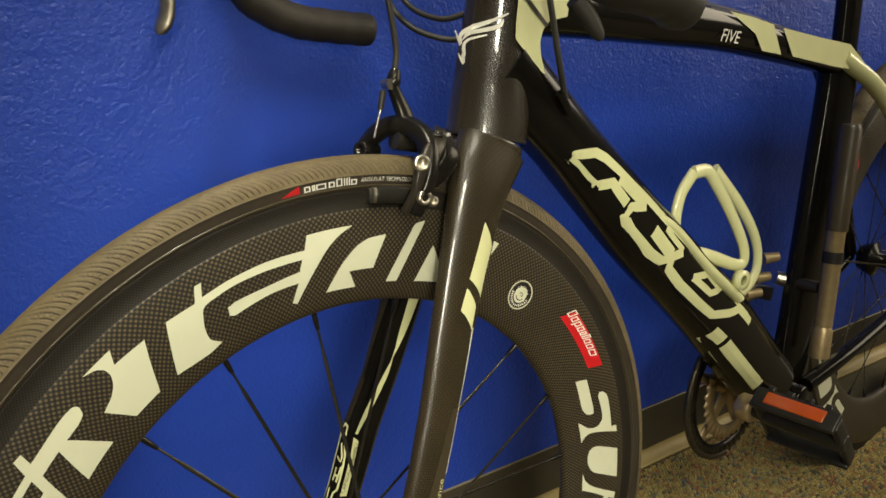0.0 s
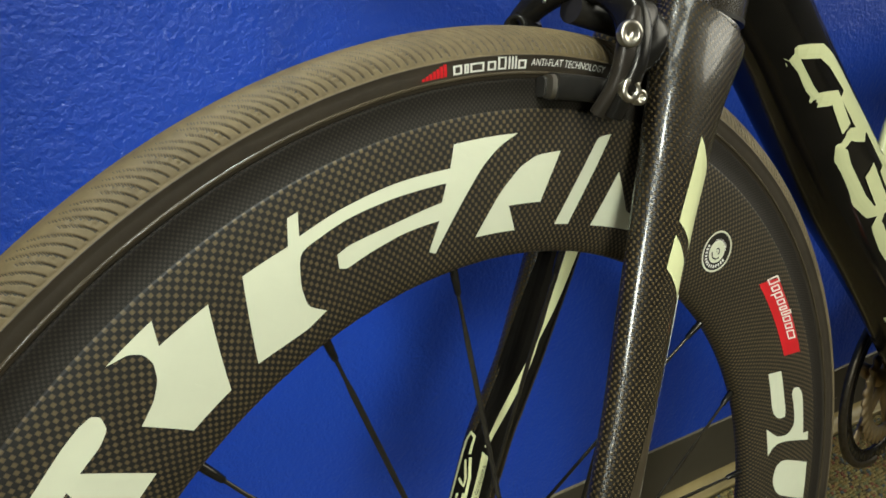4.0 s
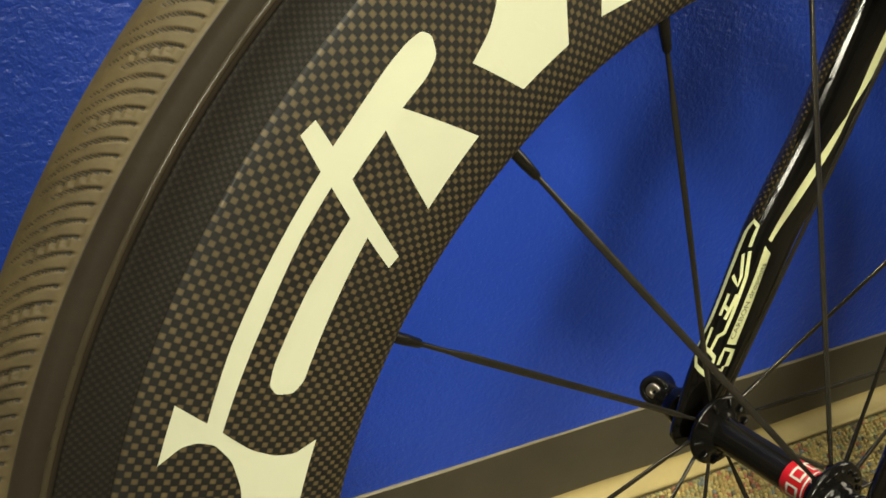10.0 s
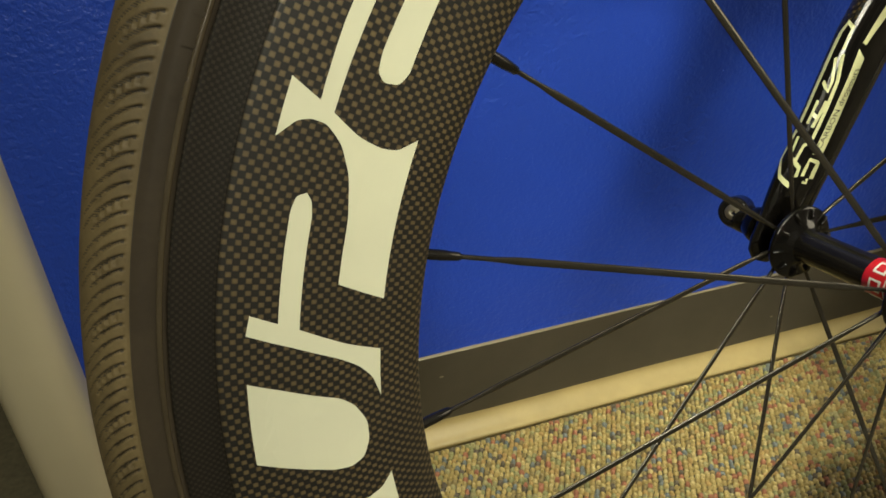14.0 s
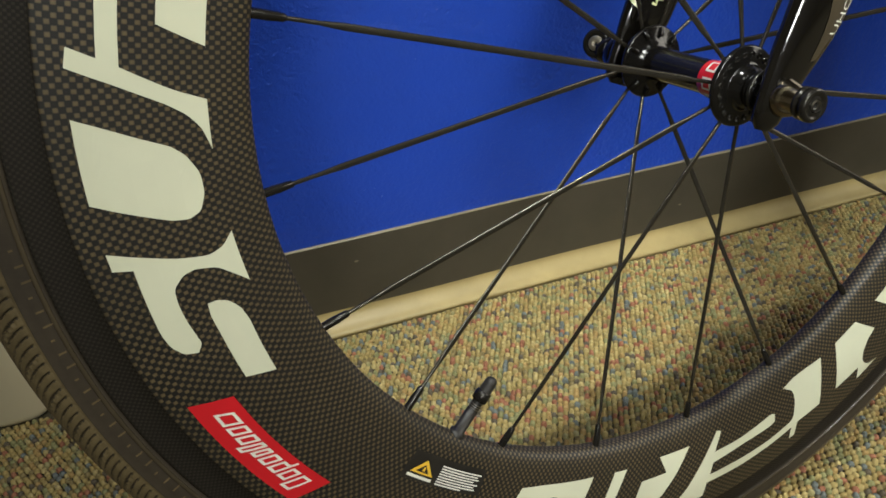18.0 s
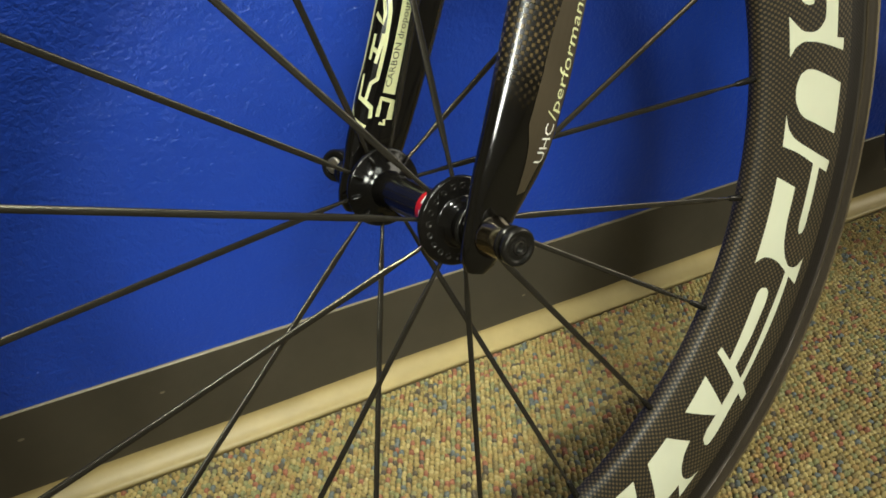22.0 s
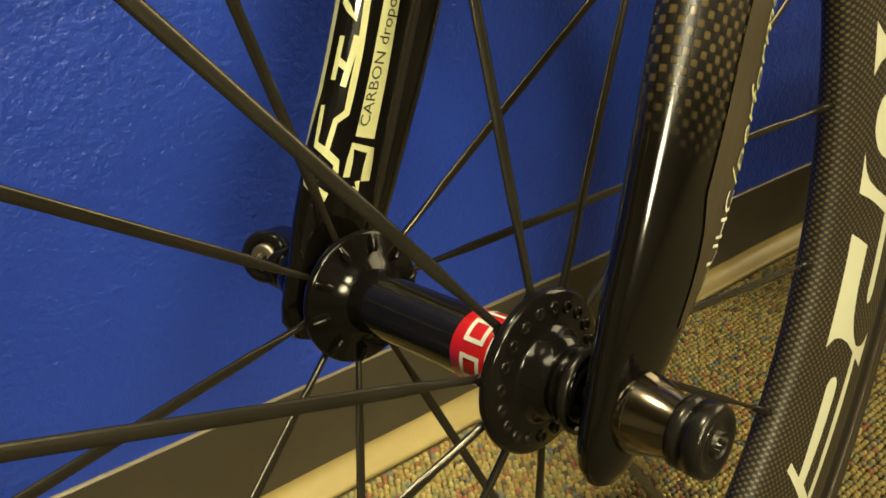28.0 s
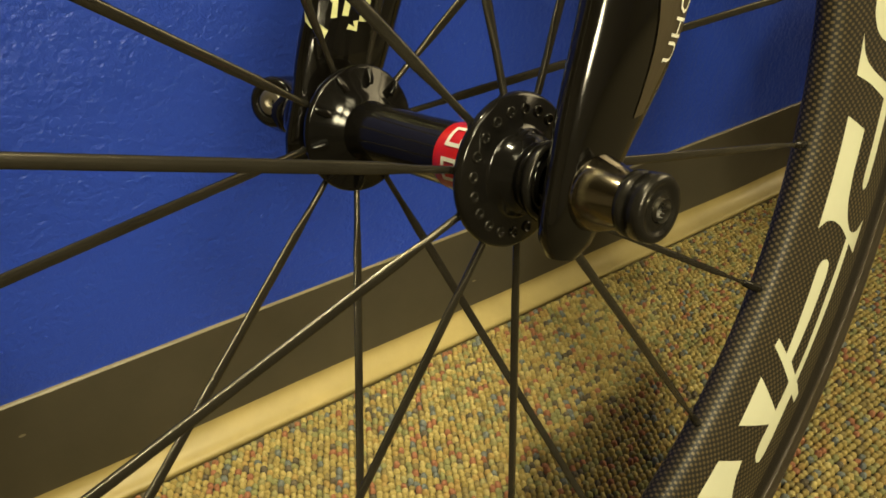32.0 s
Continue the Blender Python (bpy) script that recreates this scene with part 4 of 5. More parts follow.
ring_patch("approval_sticker", 0.0005, 0.0132, M["satin_black"], 0.0002)
ring_patch("badge_ring", 0.0119, 0.0132, M["cream"], 0.0004)
ring_patch("badge_centre", 0.0004, 0.0072, M["cream"], 0.0004)
ring_patch("badge_mark", 0.0016, 0.0024, M["satin_black"], 0.0006, 20, 200)
ring_patch("badge_mark", 0.0042, 0.0050, M["satin_black"], 0.0006, 200, 330)
for k in range(14):
    ring_patch("badge_mark", 0.0084, 0.0104, M["white"], 0.0004, 182 + k * 13, 189 + k * 13)


def text_patch(name, words, size, mat, parent, place, label="", shear=0.0):
    """Letters of the built-in font, laid on a surface. place maps metres along and across the line to space."""
    cu = bpy.data.curves.new(name, "FONT")
    cu.body = words
    cu.size = size
    cu.shear = shear
    cu.resolution_u = 2
    tmp = bpy.data.objects.new(name, cu)
    scene.collection.objects.link(tmp)
    dg = bpy.context.evaluated_depsgraph_get()
    me = tmp.evaluated_get(dg).to_mesh()
    bm = bmesh.new()
    bm.from_mesh(me)
    bpy.data.objects.remove(tmp)
    bmesh.ops.triangulate(bm, faces=bm.faces[:])
    for v in bm.verts:
        v.co = place(v.co.x, v.co.y)
    ob = part(name, bm, mat, parent, label, smooth=False)
    return ob


text_patch("lettering", "APPROVED", 0.0027, M["white"], front["rim"],
           lambda u, v: on_rim(UCI[0] + math.degrees((0.0063 + v) * math.cos(radians(150) - u / 0.0063) / 0.2611), 0.2611 + (0.0063 + v) * math.sin(radians(150) - u / 0.0063), 0.0005))

# warning label by the valve: a dark plate, a yellow triangle, a pale caption and lines too small to read
rim_patch("warning_label", [(237.2, 255.8), (237.6, 240.2), (249.6, 239.2), (250.0, 254.5)], M["satin_black"], front["rim"], 0.00018, False, "dark warning label")
rim_patch("warning_triangle", [(238.2, 251.5), (240.0, 243.3), (241.8, 251.0)], M["yellow"], front["rim"], 0.0004, False)
rim_patch("triangle_inside", [(239.0, 250.2), (240.0, 245.8), (241.0, 250.0)], M["satin_black"], front["rim"], 0.0006, False)
rim_patch("triangle_mark", [(239.8, 249.3), (239.9, 247.0), (240.15, 247.0), (240.2, 249.3)], M["yellow"], front["rim"], 0.0008, False)
rim_patch("caption", [(238.0, 254.2), (238.05, 252.6), (241.9, 252.2), (241.9, 253.8)], M["white"], front["rim"], 0.0004, False)
for k in range(8):
    r = 243.0 + k * 1.45
    end = 249.2 - (0.0, 0.5, 0.2, 0.9, 0.1, 0.6, 0.3, 2.4)[k]
    rim_patch("printed_line", [(242.6, r), (242.6, r + 0.75), (end, r + 0.55), (end, r - 0.2)], M["white"], front["rim"], 0.0004, False)


# valve, with its threaded stem and a dust cap
def valve():
    d = Vector((math.cos(radians(243.6)), 0, math.sin(radians(243.6))))
    stem = sweep([AXLE + d * r for r in (0.2295, 0.226, 0.2258, 0.212, 0.2118, 0.2055)], [0.0046, 0.0046, 0.0033, 0.0033, 0.0030, 0.0030], 16)
    v = part("valve", stem, M["satin_black"], bicycle, "black valve stem")
    part("valve_nut", sweep([AXLE + d * r for r in (0.2062, 0.2058, 0.2005, 0.2000)], [0.0034, 0.0044, 0.0044, 0.0036], 10), M["anodised"], v, "dark threaded collar")
    part("valve_cap", sweep([AXLE + d * r for r in (0.2000, 0.1945, 0.1925, 0.1915)], [0.0036, 0.0034, 0.0030, 0.0018], 12), M["rubber"], v)
    for k in range(3):
        part("thread", sweep([AXLE + d * (0.2082 + k * 0.0012), AXLE + d * (0.2086 + k * 0.0012)], [0.0034, 0.0034], 14), M["steel"], v)


valve()


# sidewall print of the front tyre
def on_sidewall(a, s, lift=0.00012):
    """A place on the tyre's near flank: degrees round the hub, degrees round the section."""
    r, y = tyre_section(s, lift)
    a = radians(a)
    return Vector((r * math.cos(a), -y, r * math.sin(a)))


def flank_patch(name, a0, a1, s0, s1, mat, lift=0.00015):
    bm = bmesh.new()
    n = max(1, int(abs(a1 - a0) / 0.6) + 1)
    grid_mesh(bm, [[on_sidewall(a0 + (a1 - a0) * i / n, s, lift) for s in (s0, (s0 + s1) / 2, s1)] for i in range(n + 1)])
    return part(name, face_out(bm, (0, 0.3, 0)), mat, front["tyre"], smooth=False)


a = 107.4
for w, tall in ((1.05, 0), (0.55, 0), (1.7, 0), (1.05, 0), (1.05, 1), (0.32, 2), (0.32, 2), (0.32, 2), (1.05, 0)):
    top = 90.5 if tall else 95
    if tall == 2:
        flank_patch("printed_mark", a, a - w * 0.6, top, 106, M["white"])
    else:
        flank_patch("printed_mark", a, a - w * 0.82, top, top + 2.2, M["white"])
        flank_patch("printed_mark", a, a - w * 0.82, 103.8, 106, M["white"])
        for e in (a, a - w * 0.82 + 0.2):
            flank_patch("printed_mark", e, e - 0.2, top, 106, M["white"])
    a -= w + 0.02
text_patch("lettering", "ANTI-FLAT TECHNOLOGY", 0.0040, M["white"], front["tyre"], lambda u, v: on_sidewall(99.5 - math.degrees(u / 0.318), 102.5 - v / 0.00031, 0.0002), shear=0.15)
for k in range(7):
    flank_patch("red_emblem", 108.0 + k * 0.34, 108.28 + k * 0.34, 91.5 + k * 1.9, 106, M["red"])
# moulded ribs and code on the flank
for a0 in (141.5, 142.6, 143.3, 144.6, 145.0, 147.2, 148.4, 167.0, 168.6, 170.2, 171.2, 178.5):
    flank_patch("moulded_mark", a0, a0 + 0.22, 100, 110, M["sidewall"], 0.0005)
for k in range(26):
    flank_patch("moulded_mark", 196 + k * 1.15, 196.16 + k * 1.15, 100, 104 + 4 * (k % 3), M["tread"], 0.0004)


# ---- graphics on the fork ----


def on_leg(side, z, t, lift=0.0003):
    """A place on a fork blade: height in metres, degrees round the section from its trailing edge."""
    b = radians(t)
    c, s = math.cos(b), math.sin(b)
    c = math.copysign(abs(c) ** (2 / 2.3), c)
    s = math.copysign(abs(s) ** (2 / 2.3), s)
    x, y, w, thick = leg_at(side, z)
    return Vector((x + (w + lift) * c, y + (thick + lift) * s, z))


DEG = 0.0003  # metres round the blade for a degree


def leg_patch(name, side, outline, mat, parent, lift=0.0004, cell=0.003, label="", round_it=False):
    flat = [(t * DEG, z / 1000) for z, t in outline]
    if round_it:
        flat = [(p.x, p.y) for p in rounded(flat)]
    bm = patch_bm(flat, lambda u, v: on_leg(side, v, u / DEG, lift), cell)
    mid = Vector((0.02, side * 0.043, outline[0][0] / 1000))
    return part(name, face_out(bm, mid), mat, parent, label, smooth=False)


def leg_stroke(side, points, width, mat, parent, lift=0.0005):
    """A painted line on a fork blade through points of (mm, degrees)."""
    pts = [Vector((t * DEG, z / 1000)) for z, t in points]
    bm = bmesh.new()
    rows = []
    fine = []
    for p, q in zip(pts, pts[1:]):
        k = max(1, int((q - p).length / 0.004))
        fine += [p.lerp(q, i / k) for i in range(k)]
    fine.append(pts[-1])
    for i, p in enumerate(fine):
        d = (fine[min(i + 1, len(fine) - 1)] - fine[max(i - 1, 0)]).normalized()
        n = Vector((-d.y, d.x)) * width / 2
        rows.append([on_leg(side, (p + n * k).y, (p + n * k).x / DEG, lift) for k in (-1, 0, 1)])
    grid_mesh(bm, rows)
    return part("decal", face_out(bm, (0.02, side * 0.043, pts[0].y)), mat, parent, smooth=False)


blades = [o for o in fork_ob.children if o.name.startswith("fork_blade")]
near_blade, far_blade = blades[0], blades[1]
leg_patch("decal", -1, [(294, -84), (275, -43), (235, -40), (250, -90)], M["lime_cream"], near_blade, label="pale yellow lozenge")
leg_patch("decal", -1, [(243, -91), (229, -57), (210, -55), (226, -96)], M["lime_cream"], near_blade)
leg_patch("decal", -1, [(212, -55), (212, -47), (175, -36), (130, -31), (99, -36), (99, -45), (130, -40), (175, -45)], M["white"], near_blade, label="thin white line")
text_patch("lettering", "UHC", 0.0085, M["white"], near_blade, lambda u, v: on_leg(-1, 0.0245 + u * 0.9, -50 - v / 0.00030, 0.0006))
text_patch("lettering", "/performance", 0.0108, M["lime_cream"], near_blade, lambda u, v: on_leg(-1, 0.0415 + u * 0.92, -50 - v / 0.00033, 0.0006), shear=0.2)
# brown sheen of side light, painted down the trailing side of the near blade
leg_patch("flank_sheen", -1, [(150, -72), (150, -40), (60, -35), (14, -40), (12, -72), (40, -94), (70, -93), (104, -86)], M["flank"], near_blade, 0.0003, label="matt brown patch for the sheen of light on the flank")
leg_patch("inner_face", 1, [(232, -140), (232, -50), (150, -50), (60, -45), (20, -60), (16, -100), (20, -140), (60, -178), (110, -185), (170, -165)], M["gloss_black"], far_blade, 0.0002, label="black lacquered inner face")
leg_patch("decal", 1, [(232, -90), (232, -54), (185, -72), (152, -96), (118, -112), (97, -116), (96, -108), (124, -92), (154, -84), (184, -90)], M["lime_cream"], far_blade, label="pale yellow stripe", round_it=True)
leg_patch("decal", 1, [(94, -118), (90, -100), (39.3, -91), (39.8, -111), (80, -114)], M["lime_cream"], far_blade, label="pale yellow bar")
text_patch("lettering", "CARBON dropouts", 0.0052, M["satin_black"], far_blade, lambda u, v: on_leg(1, 0.0425 + u, -100.5 - v / 0.00036, 0.0007))
for pts, w in (([(100, -177), (76, -179), (51, -180), (34, -190), (26, -168), (22, -128)], 0.0026), ([(47.5, -166), (36.5, -163), (35, -146), (32, -126), (27, -123)], 0.0024),
               ([(90, -146), (77, -132), (63, -129), (46, -128), (43.5, -140), (35, -143)], 0.0024), ([(66.5, -157), (54.5, -158)], 0.0024), ([(67, -136), (62.5, -137), (53, -141)], 0.0026),
               ([(60, -158), (58, -140)], 0.0022), ([(76, -166), (71.5, -143), (76.5, -143), (88, -160)], 0.0022), ([(100, -177), (105, -170), (103, -152), (92, -150)], 0.0024),
               ([(28, -110), (37, -111), (36, -92), (27, -90)], 0.0022), ([(27, -97), (24.5, -95), (25, -104)], 0.0016)):
    leg_stroke(1, pts, w, M["lime_cream"], far_blade)


# ---- front brake ----
def mm(*p):
    return Vector(p) / 1000


def bolt_bm(centre, axis, r, h):
    """A cap screw with a hexagon socket, its head towards axis."""
    prof = [(0.0001, h * 0.35), (r * 0.45, h * 0.35), (r * 0.5, h), (r * 0.9, h), (r, h * 0.8), (r, 0.0)]
    turn = Vector((0, 1, 0)).rotation_difference(Vector(axis)).to_matrix().to_4x4()
    return turned(revolve(prof, 20), Matrix.Translation(centre) @ turn)


def brake():
    arch = smooth_path([mm(-21, -31, 297), mm(-20, -35, 310), mm(-17, -36, 325), mm(-15, -31, 342), mm(-16, -20, 353), mm(-20, -6, 358), mm(-26, 10, 356), mm(-31, 24, 346), mm(-33, 31, 334), mm(-32, 32, 320), mm(-30, 30, 300)], 5)
    n = len(arch)
    b = part("brake_caliper", sweep(arch, [(0.0062 - 0.002 * abs(i / n - 0.35), 0.0085 - 0.004 * abs(i / n - 0.3)) for i in range(n)], 14, side=(1, 0, 0), power=3), M["anodised"], bicycle, "black dual-pivot rim brake")
    outer = smooth_path([mm(-24, -30, 296), mm(-22, -37, 312), mm(-22, -38.5, 328), mm(-12, -34, 346), mm(-3, -22, 352), mm(4, -12, 350)], 5)
    part("near_arm", sweep(outer, [(0.0075, 0.0035)] * len(outer), 12, side=(1, 0, 0), power=3), M["brake_black"], b)
    yoke = smooth_path([mm(-8, -28, 322), mm(2, -29, 332), mm(6, -27, 343), mm(2, -18, 352)], 5)
    part("yoke", sweep(yoke, [(0.008, 0.004)] * len(yoke), 12, side=(1, 0, 0), power=3), M["anodised"], b)
    part("mounting_bolt", sweep([mm(10, 0, 347), mm(-26, 0, 347)], [0.0075, 0.0075], 20), M["satin_black"], b)
    lever = smooth_path([mm(-18, -4, 356), mm(-21, -2, 366), mm(-27, 0, 376), mm(-34, 0, 386)], 5)
    part("cable_arm", sweep(lever, [(0.0075 - 0.00025 * i, 0.0045) for i in range(len(lever))], 12, side=(1, 0, 0), power=3), M["anodised"], b, "dark grey cable arm")
    part("barrel_adjuster", sweep([mm(-33, 0, 383), mm(-33, 0, 387), mm(-33, 0, 389), mm(-32.5, 0, 396), mm(-32.5, 0, 398)], [0.0035, 0.0055, 0.0055, 0.0042, 0.003], 14), M["anodised"], b)
    part("cable_clamp", sweep([mm(-37, -4, 386), mm(-37, 5, 386)], [0.004, 0.004], 10), M["steel"], b)
    part("cable_boot", sweep([mm(-40.5, 0, 381), mm(-41, 0, 367)], [0.0026, 0.0022], 10), M["rubber"], b)
    part("brake_cable", sweep([mm(-41, 0, 367), mm(-42, 2, 346)], [0.0009, 0.0009], 8), M["steel"], b)
    for c, axis, r, h, mat in ((mm(-27, -40.5, 333), (-0.25, -1, 0), 0.0062, 0.0035, "steel"), (mm(-7, -28, 354), (-0.3, -0.6, 0.8), 0.004, 0.003, "anodised"), (mm(-20, -38, 309), (-0.1, -1, 0), 0.0058, 0.005, "steel"),
                               (mm(-11, -37.5, 307), (-0.1, -1, 0), 0.0038, 0.004, "steel"), (mm(-37, 25, 336), (-1, -0.4, 0), 0.0065, 0.004, "anodised")):
        part("bolt", bolt_bm(c, axis, r, h), M[mat], b)
    cyl = sweep([mm(-26, 29, 336), mm(-37, 25, 336)], [0.0085, 0.0080], 20)
    part("pivot_boss", cyl, M["gloss_black"], b)
    for side in (-1, 1):
        holder = smooth_path([mm(-48, side * 19.5, 306), mm(-34, side * 20, 307.5), mm(-18, side * 20.5, 308.5), mm(-6, side * 20, 308)], 4)
        pad = part("pad_holder", sweep(holder, [(0.0048, 0.0062)] * len(holder), 16, side=(0, 1, 0), power=4), M["satin_black"], b, "black brake pad holder")
        strip = smooth_path([mm(-52, side * 15.5, 305), mm(-34, side * 15.5, 307.5), mm(-18, side * 15.5, 308.5), mm(-3, side * 15.5, 308)], 4)
        part("pad", sweep(strip, [(0.0030, 0.0048)] * len(strip), 12, side=(0, 1, 0), power=4), M["rubber"], pad, "worn rubber brake pad")
        part("pad_end", sweep([mm(-50.5, side * 18.5, 305.5), mm(-47.0, side * 18.5, 305.8)], [(0.004, 0.0055), (0.0045, 0.006)], 14, side=(0, 1, 0), power=3), M["alloy"], pad)
    b.location = (0.006, 0, -0.001)
    return b


brake()


# ---- handlebar, lever, cables ----
def bars():
    hb = None
    for side in (1, -1):
        path = smooth_path([mm(49 + 7 * side, 4 + side * 194, 448 + 3 * side), mm(14, side * 197, 446), mm(-24, side * 197, 444), mm(-66, side * 196, 455), mm(-92, side * 195, 486), mm(-96, side * 195, 530), mm(-72, side * 194, 566), mm(-20, side * 192, 580), mm(20, side * 170, 582), mm(32, side * 90, 584), mm(35, 0, 586)], 6)
        rr = [0.0158 + 0.0005 * math.sin(i * 1.9) for i in range(len(path))]
        bm = sweep(path, rr, 20)
        # one tape on both halves; black rubber puts shade into the near one's colour
        ob = part("handlebar" if side == 1 else "handlebar_half", bm, M["tape"] if side == 1 else M["rubber"], bicycle if hb is None else hb, "drop handlebar in dark worn tape")
        hb = hb or ob
        part("bar_plug", sweep([mm(49 + 7 * side, 4 + side * 194, 448 + 3 * side), mm(53 + 7 * side, 4 + side * 194, 448.3 + 3 * side), mm(54.5 + 7 * side, 4 + side * 194, 448.4 + 3 * side)], [0.0158, 0.0150, 0.011], 20), M["tape"] if side == 1 else M["rubber"], hb)
        tip = smooth_path([mm(-104, side * 215, 560), mm(-128, side * 218, 520), mm(-133, side * 222, 470), mm(-128, side * 226, 430), mm(-133, side * 228, 410)], 6)
        part("brake_lever", sweep(tip, [(0.0045, 0.008)] * (len(tip) - 3) + [(0.004, 0.007), (0.0035, 0.006), (0.002, 0.003)], 12), M["alloy"], hb, "brushed alloy brake lever")
        part("lever_hood", sweep(smooth_path([mm(-60, side * 196, 572), mm(-100, side * 205, 585), mm(-118, side * 208, 600)], 4), [(0.02, 0.024)] * 9, 14), M["rubber"], hb)
    part("stem", sweep([mm(37, 0, 560), mm(36, 0, 590)], [0.02, 0.02], 20), M["satin_black"], hb)
    # cable under the near drop
    part("cable_stop", sweep(smooth_path([mm(-44, -193, 428), mm(-34, -195, 420), mm(-25, -197, 411)], 4), [0.0055, 0.0055, 0.0053, 0.005, 0.0048, 0.0045, 0.004, 0.0035, 0.002], 10), M["rubber"], hb)
    return hb


bars()


def cable(points, r, mat, parent, name="cable_housing"):
    path = smooth_path([mm(*p) for p in points], 8)
    return part(name, sweep(path, [r] * len(path), 10), mat, parent, "black cable housing")


cable([(-27, 0, 396), (-27, 2, 411), (-35, 3, 436), (-48, 10, 480), (-46, 30, 540)], 0.0024, M["rubber"], bicycle)
cable([(46, 8, 436), (30, 20, 430), (8, 40, 436), (-5, 60, 456), (-10, 90, 500)], 0.0024, M["rubber"], bicycle)
cable([(40, 12, 452), (28, 30, 446), (18, 60, 455), (10, 90, 480)], 0.0024, M["rubber"], bicycle)
cable([(60, -32, 520), (80, -36, 470), (98, -36, 430), (118, -31, 398)], 0.0026, M["rubber"], bicycle)
part("cable_stop", sweep([mm(112, -30, 402), mm(128, -28, 388)], [0.0042, 0.0034], 12), M["anodised"], frame_ob)


# ---- graphics on the frame ----
def on_dt(u, v, lift=0.0006):
    """A place on the near flank of the down tube: u metres from its top, v metres across (up is plus)."""
    pts = dt
    run = 0.0
    for p, q in zip(pts, pts[1:]):
        d = (q - p)
        if run + d.length >= u or q is pts[-1]:
            c = p + d.normalized() * (u - run)
            break
        run += d.length
    d = d.normalized()
    side = STEER.to_3x3() @ Vector((0, -1, 0))
    up = side.cross(d)
    if up.z < 0:
        up = -up
    w = max(-0.98, min(0.98, v / (lerp_table(DT_HALF, u) * 0.97)))
    y = 0.030 * (1 - abs(w) ** 2.4) ** (1 / 2.4)
    return c + up * v + side * (y + lift)


def dt_stroke(points, width, mat):
    bm = bmesh.new()
    pts = [Vector(p) for p in points]
    fine = []
    for p, q in zip(pts, pts[1:]):
        k = max(1, int((q - p).length / 0.006))
        fine += [p.lerp(q, i / k) for i in range(k)]
    fine.append(pts[-1])
    rows = []
    for i, p in enumerate(fine):
        d = (fine[min(i + 1, len(fine) - 1)] - fine[max(i - 1, 0)]).normalized()
        n = Vector((-d.y, d.x)) * width / 2
        rows.append([on_dt(p.x + n.x * k, p.y + n.y * k) for k in (-1, -0.3, 0.3, 1)])
    grid_mesh(bm, rows)
    return part("decal", face_out(bm, (0.3, 0.05, 0.27)), mat, tube, smooth=False)


tube = [o for o in frame_ob.children if o.name.startswith("down_tube")][0]
for pts, w in (([(0.108, -0.0209), (0.106, -0.0155), (0.124, 0.0002), (0.138, 0.005), (0.161, 0.0083), (0.223, 0.0147), (0.3, 0.0185), (0.387, 0.0204), (0.496, 0.0176)], 0.009),
               ([(0.108, -0.0209), (0.138, -0.0206), (0.148, -0.0194), (0.163, -0.005), (0.194, -0.007)], 0.01),
               ([(0.221, 0.0077), (0.202, -0.0055), (0.202, -0.0171), (0.223, -0.0204), (0.265, -0.0206), (0.284, -0.0177), (0.309, 0.0065)], 0.01),
               ([(0.168, 0.0037), (0.221, 0.0064)], 0.009),
               ([(0.249, -0.003), (0.293, -0.0053)], 0.014),
               ([(0.266, 0.0101), (0.308, 0.0078)], 0.007),
               ([(0.295, -0.0081), (0.302, -0.018), (0.333, -0.0203), (0.382, -0.0194), (0.414, -0.0172), (0.445, 0.001), (0.46, 0.0136), (0.494, 0.0148)], 0.01),
               ([(0.345, -0.0048), (0.389, -0.002), (0.405, 0.0105), (0.37, 0.0118), (0.345, -0.0048)], 0.008)):
    dt_stroke(pts, w, M["lime_cream"])
dt_stroke([(0.438, -0.0315), (0.466, -0.0305)], 0.020, M["lime_cream"])
dt_stroke([(0.474, -0.0315), (0.590, -0.0300)], 0.022, M["lime_cream"])


def sheet(name, corners, mat, parent, bulge=0.003, n=8, label=""):
    """A painted field between four corners, slightly domed like the tube under it."""
    a, b, c, d = [Vector(q) / 1000 for q in corners]
    bm = bmesh.new()
    rows = []
    for i in range(n + 1):
        s = i / n
        row = []
        for j in range(n + 1):
            t = j / n
            p = a.lerp(b, s).lerp(d.lerp(c, s), t)
            row.append(p + Vector((0, -bulge * 4 * t * (1 - t), 0)))
        rows.append(row)
    grid_mesh(bm, rows)
    return part(name, face_out(bm, (0.3, 0.2, 0.4)), mat, parent, label)


# junction of the head tube with the upper tubes: pale yellow gusset with a dark seam
def on_head(u, v):
    """A place on the near side of the head tube."""
    return fr(u + 0.0255, -0.0275 * math.sqrt(max(0.03, 1 - ((u - 0.039) / 0.0315) ** 2)) - 0.0008, v)


def head_stroke(points, width):
    pts = smooth_path([(x / 1000, z / 1000, 0) for x, z in points], 4)
    bm = bmesh.new()
    rows = []
    for i, p in enumerate(pts):
        d = (pts[min(i + 1, len(pts) - 1)] - pts[max(i - 1, 0)]).normalized()
        w = width * min(1.0, 0.25 + 3 * min(i, len(pts) - 1 - i) / len(pts)) / 2
        rows.append([on_head(p.x - d.y * w * k, p.y + d.x * w * k) for k in (-1, 0, 1)])
    grid_mesh(bm, rows)
    part("emblem", face_out(bm, (0.039, 0.0, 0.42)), M["white"], frame_ob, smooth=False)


